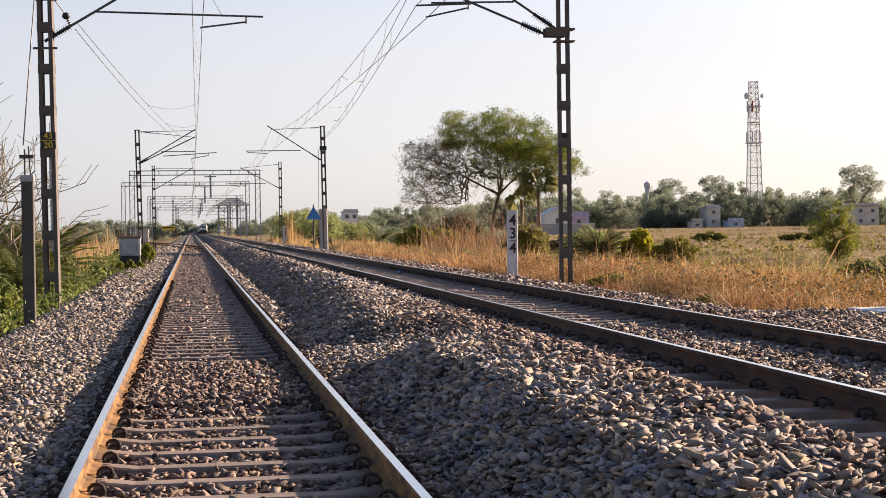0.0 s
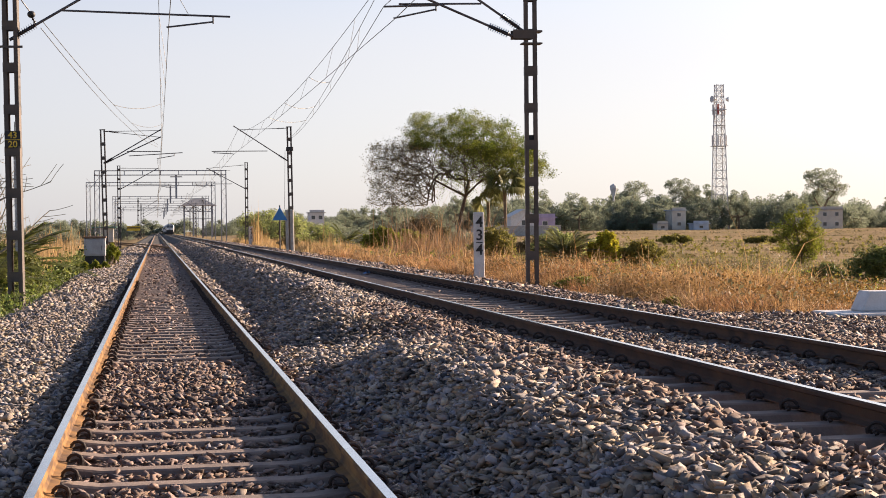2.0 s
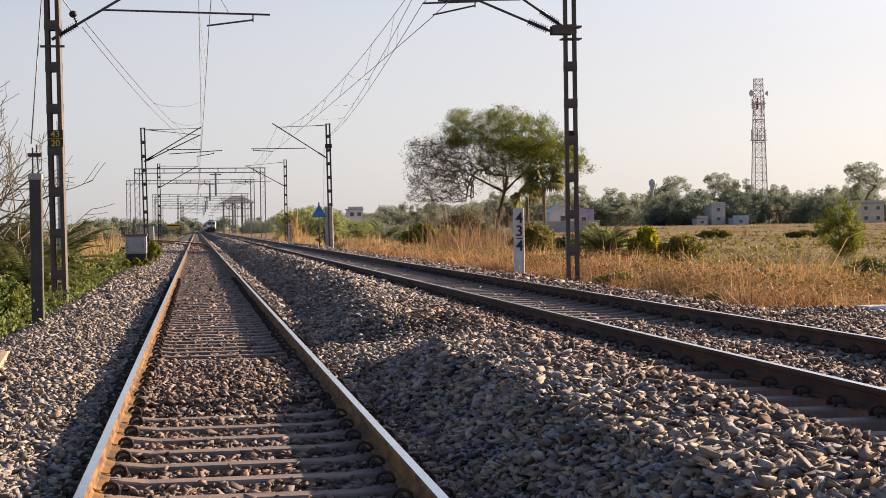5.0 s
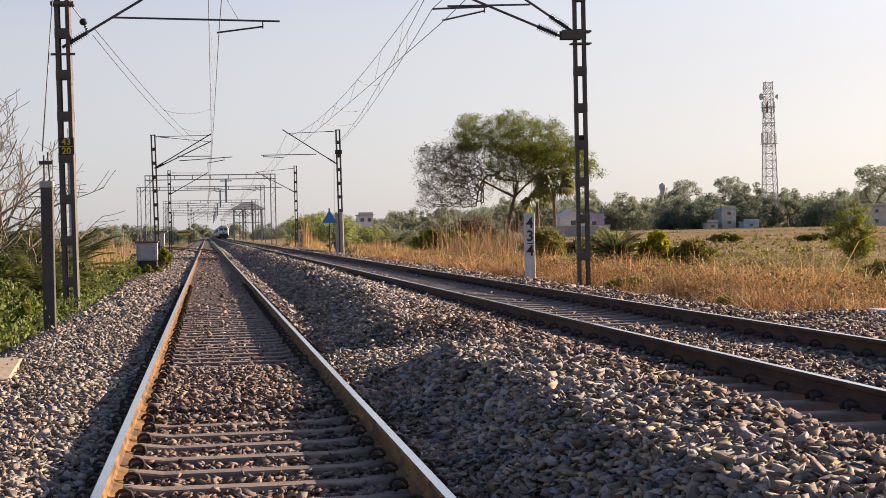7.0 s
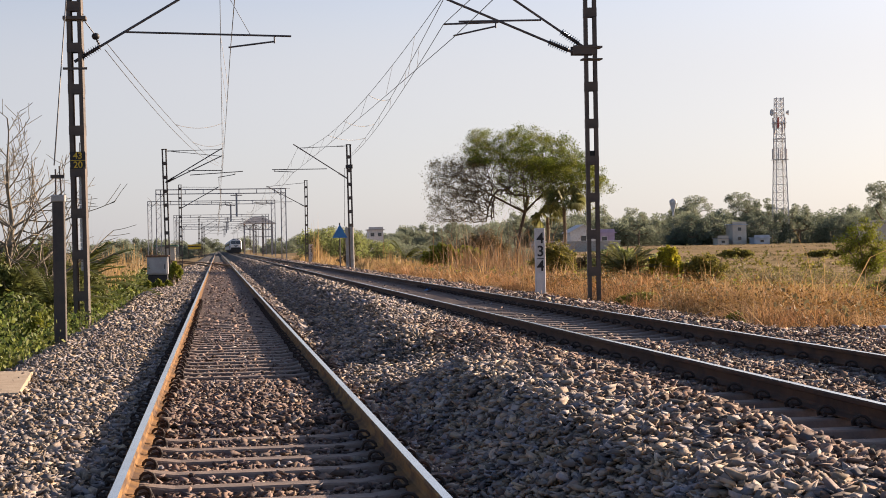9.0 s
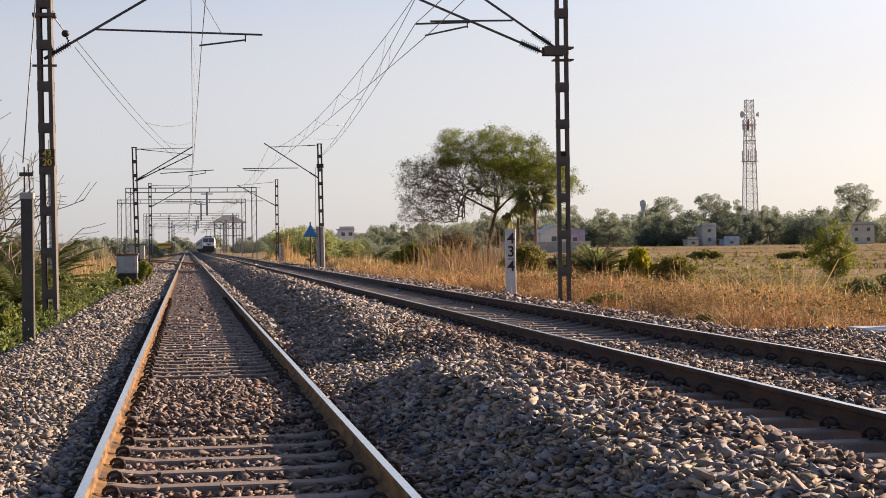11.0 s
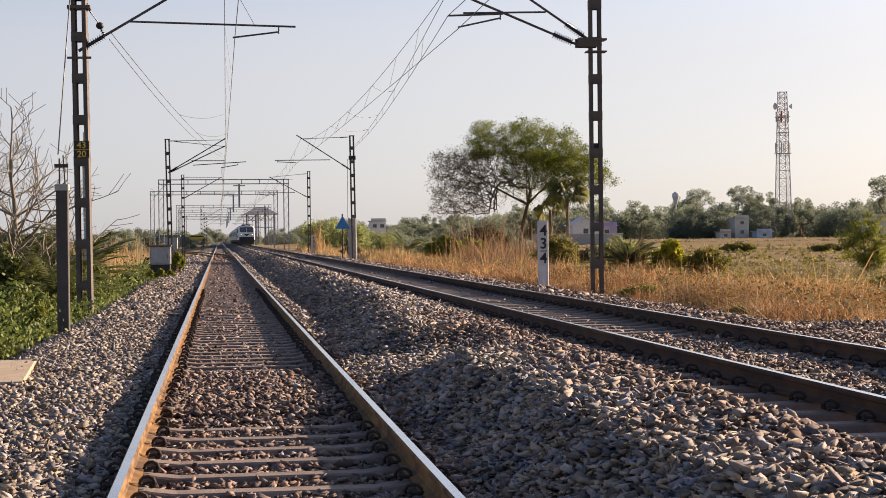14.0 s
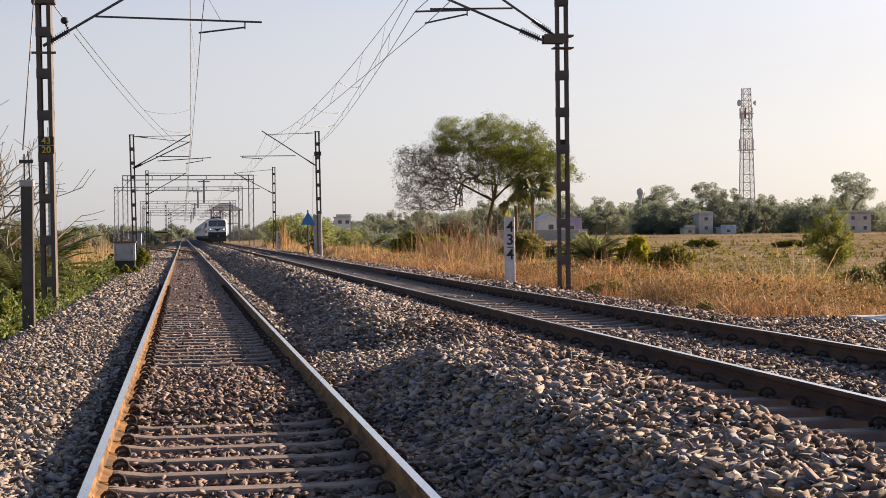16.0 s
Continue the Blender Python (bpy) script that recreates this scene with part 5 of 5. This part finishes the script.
# the small tree on the field
tp = around([(0, 0, 2.4), (0.6, 0, 2.0), (-0.6, 0.2, 2.2), (0.15, 0, 2.9), (-0.3, 0, 1.5), (0.4, 0, 1.3), (0.1, 0.1, 1.0), (-0.8, 0, 2.7)], 110, (0.34, 0.34, 0.26))
tree("small_tree", (32.4, 75, -1.3), [(0, 0, -0.2), (0.05, 0, 0.5), (0, 0, 1.1)], tp, [around(tp, 8000, (0.14, 0.14, 0.11))], 0.115, [LEAF_BRIGHT], BARK, 0.012, "small fresh green tree standing on the field")


# ---- houses ----
def house(x, y, z, w, d, storeys, mat, label, gable=False, roof_mat=None, windows=3, sh=2.7):
    th = tagged(empty("house", pose(x, y, z)), label, "house")
    h = storeys * sh
    part("wall", box(bmesh.new(), -w / 2, 0, -1.5, w / 2, d, h), mat, th)
    if gable:
        bm = bmesh.new()
        r = w * 0.28
        for yy in (-0.3, d + 0.3):
            for px_, pz_ in ((-w / 2 - 0.3, h - 0.05), (0, h + r), (w / 2 + 0.3, h - 0.05), (w / 2 + 0.3, h - 0.2), (0, h + r - 0.18), (-w / 2 - 0.3, h - 0.2)):
                bm.verts.new((px_, yy, pz_))
        bm.verts.ensure_lookup_table()
        for i in range(6):
            j = (i + 1) % 6
            bm.faces.new((bm.verts[i], bm.verts[j], bm.verts[6 + j], bm.verts[6 + i]))
        bm.faces.new(bm.verts[:6])
        bm.faces.new(bm.verts[6:])
        bmesh.ops.recalc_face_normals(bm, faces=bm.faces)
        part("roof", bm, roof_mat or WHITE, th)
        bm = bmesh.new()
        for yy in (0.02, 0.2):
            for px_, pz_ in ((-w / 2 + 0.1, h), (w / 2 - 0.1, h), (0, h + r - 0.25)):
                bm.verts.new((px_, yy, pz_))
        bm.verts.ensure_lookup_table()
        bm.faces.new(bm.verts[:3])
        bm.faces.new(bm.verts[3:])
        part("gable_wall", bm, mat, th)
    else:
        part("roof", box(bmesh.new(), -w / 2 - 0.35, -0.35, h, w / 2 + 0.35, d + 0.35, h + 0.22), roof_mat or CONCRETE, th)
        part("parapet", box(bmesh.new(), -w / 2, 0, h + 0.22, w / 2, 0.15, h + 0.85), mat, th)
    for s in range(storeys):
        for k in range(windows):
            xx = -w / 2 + w * (k + 0.5) / windows
            win = part("window", box(bmesh.new(), xx - 0.6, -0.06, s * sh + sh * 0.33, xx + 0.6, -0.005, s * sh + sh * 0.75), WHITE, th)
            part("pane", box(bmesh.new(), xx - 0.5, -0.075, s * sh + sh * 0.36, xx + 0.5, -0.062, s * sh + sh * 0.72), GLASS, win)
    return th


house(71.6, 300, 0.9, 5.4, 6, 1, WHITE, "small white gabled house behind the trees", True, WHITE, 1, 2.7)
th = tagged(empty("boundary_wall", pose(67.5, 296, 0.75)), "low grey boundary wall in front of the houses", "wall")
part("wall", box(bmesh.new(), -7.5, -0.12, -1.0, 10.5, 0.12, 1.0), CONCRETE, th)
part("coping", box(bmesh.new(), -7.55, -0.17, 1.0, 10.55, 0.17, 1.1, 0.02), WHITE, th)
house(76.6, 303, 0.9, 4.2, 6, 1, PLASTER_LILAC, "small lilac plastered house beside the gabled one", False, PLASTER_LILAC, 1, 2.4)
house(140.3, 406, 0.7, 3.9, 6, 2, PLASTER, "cream two-storey house among the trees", False, PLASTER_BLUE, 1, 2.5)
house(145.2, 402, 0.3, 4.3, 4, 1, PLASTER_BLUE, "low pale blue shed at the field's edge", False, PLASTER_BLUE, 1, 1.7)
house(135.0, 404, 0.2, 3.0, 4, 1, PLASTER, "low cream hut at the field's edge", False, ROOF_GREY, 1, 1.8)
house(180, 400, 0.2, 10.5, 8, 2, PLASTER, "unplastered two-storey house with a flat roof", False, ROOF_GREY, 3)
house(43.2, 425, 0.6, 4, 6, 2, WHITE, "white two-storey house behind the scrub", False, CONCRETE, 2)
house(110, 440, 0.4, 8, 6, 1, PLASTER, "low cream house half hidden by trees", False, ROOF_GREY, 2)
house(37.5, 420, 0.5, 6, 6, 1, WHITE, "low white house behind the scrub", False, ROOF_GREY, 3)

# the lattice tower
th = tagged(empty("lattice_tower", pose(161.0, 430, 0.5)), "tall galvanised lattice telecom tower with antennas", "tower")
H_, B_, T_ = 42.0, 2.0, 1.0
for sx in (-1, 1):
    for sy in (-1, 1):
        part("leg", rod(bmesh.new(), (sx * B_, sy * B_, -2), (sx * T_, sy * T_, H_), 0.17, 0.12, 6), PALE_STEEL, th)
bm = bmesh.new()
z = 0.0
while z < H_ - 0.5:
    st = 2.6 - 1.0 * z / H_
    w0, w1 = B_ + (T_ - B_) * z / H_, B_ + (T_ - B_) * (z + st) / H_
    for (ax, ay), (bx, by) in (((-1, -1), (1, -1)), ((1, -1), (1, 1)), ((1, 1), (-1, 1)), ((-1, 1), (-1, -1))):
        rod(bm, (ax * w0, ay * w0, z), (bx * w1, by * w1, z + st), 0.07, sides=4)
        rod(bm, (bx * w0, by * w0, z), (ax * w1, ay * w1, z + st), 0.07, sides=4)
        rod(bm, (ax * w1, ay * w1, z + st), (bx * w1, by * w1, z + st), 0.06, sides=4)
    z += st
part("bracing", bm, PALE_STEEL, th)
for zz, rr in ((34.5, 1.7), (24, 2.0), (30, 1.5)):
    part("platform", box(bmesh.new(), -rr, -rr, zz, rr, rr, zz + 0.15), PALE_STEEL, th)
for k in range(9):
    a = k * 0.7
    part("antenna", box(bmesh.new(), 1.7 * math.cos(a) - 0.2, 1.7 * math.sin(a) - 0.2, 33.2 - (k % 2) * 1.5, 1.7 * math.cos(a) + 0.2, 1.7 * math.sin(a) + 0.2, 36.2 - (k % 2) * 1.5, 0.05), RED if k % 3 == 0 else WHITE, th)
for k in range(6):
    a = k * 1.05
    part("antenna", box(bmesh.new(), 2.1 * math.cos(a) - 0.18, 2.1 * math.sin(a) - 0.18, 24.2, 2.1 * math.cos(a) + 0.18, 2.1 * math.sin(a) + 0.18, 27.2, 0.05), WHITE, th)
part("dish", rod(bmesh.new(), (-1.3, -0.6, 37.6), (-2.5, -0.9, 37.6), 0.35, 1.0, 14), WHITE, th)
part("dish", rod(bmesh.new(), (1.8, -0.6, 37.6), (2.6, -0.9, 37.6), 0.3, 0.8, 14), WHITE, th)
# the water tower
th = tagged(empty("water_tower", pose(129.6, 432, 0.5)), "white funnel-shaped concrete water tower", "water tower")
part("shaft", rod(bmesh.new(), (0, 0, -2), (0, 0, 9.6), 0.34, 0.28, 16), WHITE, th)
part("bowl", rod(bmesh.new(), (0, 0, 9.4), (0, 0, 12.0), 0.3, 1.0, 18), WHITE, th)
part("tank_wall", rod(bmesh.new(), (0, 0, 12.0), (0, 0, 12.8), 1.05, 1.0, 18), WHITE, th)
part("vent", rod(bmesh.new(), (0, 0, 12.8), (0, 0, 13.3), 0.9, 0.25, 14), WHITE, th)
th = tagged(part("radio_mast", rod(bmesh.new(), (0, 0, -2), (0, 0, 13.0), 0.15, 0.05, 6), GALV, at=pose(118, 470, 0)), "thin distant steel radio mast", "mast")

# ---- litter ----
def scrap(x, y, size, mat, label):
    bm = bmesh.new()
    bmesh.ops.create_icosphere(bm, subdivisions=2, radius=size)
    for v in bm.verts:
        v.co *= 1 + rng.uniform(-0.45, 0.35)
        v.co.z *= 0.45
    return tagged(part("litter", bm, mat, at=pose(x, y, float(bed_height(x, y)) + size * 0.3 + 0.03)), label, "litter")


scrap(5.75, 42.8, 0.13, BLUE, "crumpled blue plastic scrap between the rails")
scrap(8.3, 58, 0.12, WHITE, "crumpled white plastic bag in the grass")
scrap(-0.55, 8.75, 0.03, WHITE, "small white paper scrap beside the rail")
bm = path_tube(bmesh.new(), [(0, 0, 0), (0.05, -0.15, 0.02), (0.08, -0.3, 0.0)], 0.006)
tagged(part("twig", bm, STRAW_PALE, at=pose(0.85, 7.75, -0.19, 0, 0, 0)), "thin pale dry twig on the sleepers", "twig")

# ---- station beyond ----
th = tagged(empty("station_shed", pose(11.3, 430, 0)), "open station shed with a grey hipped roof", "shed")
for x in (-3.8, -1.3, 1.3, 3.8):
    for y in (0, 8):
        part("post", box(bmesh.new(), x - 0.15, y - 0.15, -1, x + 0.15, y + 0.15, 8.4), GALV, th)
bm = bmesh.new()
lo = [bm.verts.new(p) for p in ((-4.9, -1.5, 8.3), (4.9, -1.5, 8.3), (4.9, 9.5, 8.3), (-4.9, 9.5, 8.3))]
hi = [bm.verts.new(p) for p in ((-1.2, 4, 10.4), (1.2, 4, 10.4))]
for q in ((lo[0], lo[1], hi[1], hi[0]), (lo[1], lo[2], hi[1]), (lo[2], lo[3], hi[0], hi[1]), (lo[3], lo[0], hi[0]), (lo[3], lo[2], lo[1], lo[0])):
    bm.faces.new(q)
part("roof", bm, ROOF_GREY, th)
for z in (6.6, 4.6):
    part("rail", box(bmesh.new(), -3.9, -0.1, z, 3.9, 0.1, z + 0.2), GALV, th)
for k in range(6):
    part("truss_bar", rod(bmesh.new(), (-3.9 + 1.3 * k, 0, 6.7 if k % 2 else 8.3), (-2.6 + 1.3 * k, 0, 8.3 if k % 2 else 6.7), 0.08, sides=4), GALV, th)
th = tagged(empty("platform_hut", pose(-10, 300, -0.5)), "small green-roofed hut beside the siding", "hut")
part("wall", box(bmesh.new(), -2, 0, -0.5, 2, 3, 2.6), PLASTER, th)
part("roof", box(bmesh.new(), -2.6, -0.6, 2.6, 2.6, 3.6, 2.85), material("green_sheet_roof", (0.10, 0.22, 0.16), 0.6), th)
th = tagged(empty("name_board", pose(-4.3, 300, 0.2)), "yellow station board on two posts", "sign")
for x in (-1.2, 1.2):
    part("post", box(bmesh.new(), x - 0.07, 0.03, -0.3, x + 0.07, 0.17, 2.0), DARK_POST, th)
part("board", box(bmesh.new(), -1.25, -0.04, 1.3, 1.25, 0.025, 2.2), YELLOW, th)
part("writing_bar", box(bmesh.new(), -1.2, -0.05, 1.75, 1.2, -0.042, 1.95), BLACK, th)


# ---- the train ----
def bogie(name, th, y, wheels=3):
    b_ = part(name, box(bmesh.new(), -1.2, y - 1.9, 0.45, 1.2, y + 1.9, 1.0, 0.05), LOCO_DARK, th)
    for k in range(wheels):
        for s in (-1, 1):
            part("wheel", rod(bmesh.new(), (s * 0.80, y + (k - (wheels - 1) / 2) * 1.6, 0.5), (s * 0.94, y + (k - (wheels - 1) / 2) * 1.6, 0.5), 0.5, sides=16), LOCO_DARK, b_)


def locomotive():
    th = tagged(empty("locomotive"), "white electric locomotive with two windscreens and dark underframe", "locomotive")
    prof = [(-1.52, 1.1), (1.52, 1.1), (1.54, 2.2), (1.52, 3.15), (1.32, 3.5), (0.8, 3.68), (-0.8, 3.68), (-1.32, 3.5), (-1.52, 3.15), (-1.54, 2.2)]
    bm, rings = bmesh.new(), []
    for y, sx in ((0.0, 0.87), (0.42, 1.0), (20.0, 1.0)):
        rings.append([bm.verts.new((px_ * sx, y + (max(0, pz_ - 2.2) * 0.35 if y < 1 else 0), pz_)) for px_, pz_ in prof])
    for ra, rb in zip(rings, rings[1:]):
        for k in range(len(prof)):
            bm.faces.new((ra[k], ra[(k + 1) % len(prof)], rb[(k + 1) % len(prof)], rb[k]))
    bm.faces.new(rings[0])
    bm.faces.new(rings[-1])
    bmesh.ops.recalc_face_normals(bm, faces=bm.faces)
    part("body", bm, LOCO_WHITE, th)
    part("side_band", box(bmesh.new(), -1.56, 0.6, 1.5, 1.56, 19.5, 2.0), RED, th, "dull red waist band")
    for s in (-1, 1):
        w = part("windscreen", box(bmesh.new(), -0.60, -0.03, -0.42, 0.60, 0.03, 0.42, 0.04), BLACK, th, at=pose(s * 0.66, 0.21, 2.9, -19))
        part("pane", box(bmesh.new(), -0.5, -0.045, -0.36, 0.5, -0.033, 0.36), CAB_GLASS, w)
        h_ = part("headlight", rod(bmesh.new(), (s * 1.02, -0.10, 2.05), (s * 1.02, 0.1, 2.05), 0.17, sides=14), DARK_POST, th)
        part("lens", rod(bmesh.new(), (s * 1.02, -0.12, 2.05), (s * 1.02, -0.102, 2.05), 0.11, sides=14), LAMP_GLOW, h_)
        part("buffer", rod(bmesh.new(), (s * 0.97, -0.6, 1.08), (s * 0.97, 0, 1.08), 0.12, sides=10), LOCO_DARK, th)
        part("side_window", box(bmesh.new(), s * 1.535 - 0.02, 1.3, 2.5, s * 1.535 + 0.02, 2.2, 3.2), GLASS, th)
        for k in range(7):
            part("louvre", box(bmesh.new(), s * 1.535 - 0.02, 4 + k * 1.8, 2.3, s * 1.535 + 0.02, 5.4 + k * 1.8, 3.1), LOCO_DARK, th)
    bm = bmesh.new()
    vee = [bm.verts.new((x, y, z)) for y in (-0.03, -0.005) for x, z in ((-0.62, 2.22), (0.0, 2.12), (0.62, 2.22), (0.0, 1.72))]
    for q in ((0, 1, 2, 3), (4, 5, 6, 7), (0, 4, 5, 1), (1, 5, 6, 2), (2, 6, 7, 3), (3, 7, 4, 0)):
        bm.faces.new([vee[i] for i in q])
    bmesh.ops.recalc_face_normals(bm, faces=bm.faces)
    part("chevron", bm, BLACK, th, "black chevron painted on the nose")
    for s in (-1, 1):
        part("wiper", rod(bmesh.new(), (s * 0.7, 0.06, 2.5), (s * 0.35, 0.18, 2.95), 0.02, sides=5), BLACK, th)
    part("coupler", box(bmesh.new(), -0.18, -0.75, 0.9, 0.18, 0.0, 1.2, 0.04), LOCO_DARK, th)
    part("brow", box(bmesh.new(), -1.2, 0.28, 3.28, 1.2, 0.5, 3.4, 0.03), LOCO_DARK, th)
    part("headlamp", box(bmesh.new(), -0.3, 0.35, 3.5, 0.3, 0.8, 3.78, 0.05), LOCO_WHITE, th)
    part("underframe", box(bmesh.new(), -1.45, 0.1, 0.75, 1.45, 19.9, 1.1), LOCO_DARK, th)
    part("apron", box(bmesh.new(), -1.36, -0.04, 0.95, 1.36, 0.02, 1.62, 0.01), LOCO_DARK, th)
    part("cattle_guard", box(bmesh.new(), -1.4, -0.35, 0.2, 1.4, 0.0, 1.0, 0.06), LOCO_DARK, th)
    bogie("bogie", th, 3.6)
    bogie("bogie", th, 16.2)
    bm = bmesh.new()
    for s in (-0.5, 0.5):
        rod(bm, (s, 2.6, 3.85), (s * 0.9, 4.2, 4.9), 0.04)
        rod(bm, (s * 0.9, 4.2, 4.9), (s * 0.8, 2.9, 5.45), 0.035)
    rod(bm, (-0.9, 2.9, 5.5), (0.9, 2.9, 5.5), 0.05)
    box(bm, -0.7, 2.2, 3.66, 0.7, 4.5, 3.9)
    part("pantograph", bm, LOCO_DARK, th)
    bm = bmesh.new()
    box(bm, -0.8, 6, 3.66, 0.8, 10, 4.0, 0.05)
    box(bm, -0.6, 12, 3.66, 0.6, 17, 3.95, 0.05)
    part("roof_gear", bm, LOCO_DARK, th)
    return th


def coach():
    th = tagged(empty("passenger_coach"), "pale blue-grey passenger coach with a row of windows", "railway coach", "coaches of the train")
    prof = [(-1.6, 1.0), (1.6, 1.0), (1.62, 2.4), (1.58, 3.2), (1.2, 3.75), (0.6, 3.98), (-0.6, 3.98), (-1.2, 3.75), (-1.58, 3.2), (-1.62, 2.4)]
    part("body", extrude_profile(prof, 0, 22.6), COACH_BLUE, th)
    part("lower_band", box(bmesh.new(), -1.64, 0.3, 1.05, 1.64, 22.3, 1.75), COACH_GREY, th)
    for k in range(10):
        for s in (-1, 1):
            part("window", box(bmesh.new(), s * 1.61 - 0.02, 1.6 + k * 2.0, 2.1, s * 1.61 + 0.02, 2.8 + k * 2.0, 2.85), GLASS, th)
    part("underframe", box(bmesh.new(), -1.2, 0.4, 0.6, 1.2, 22.2, 1.0), LOCO_DARK, th)
    bogie("bogie", th, 3.6, 2)
    bogie("bogie", th, 19.0, 2)
    return th


LOCO = locomotive()
COACHES = [coach()]
for k in range(9):
    COACHES.append(copy_thing(COACHES[0], Matrix.Identity(4)))
SPEED, END_Y = 25.6, 239.0


def motions():
    for k, ob in enumerate([LOCO] + COACHES):
        back = 0 if k == 0 else 20.8 + (k - 1) * 23.5
        walk(ob, [(t, pose(TRACK_2, END_Y + SPEED * (16.0 - t) + back, TOP_2 + 0.002)) for t in (0.0, 2.0, 4.0, 6.0, 8.0, 10.0, 12.0, 14.0, 16.0)])


motions()
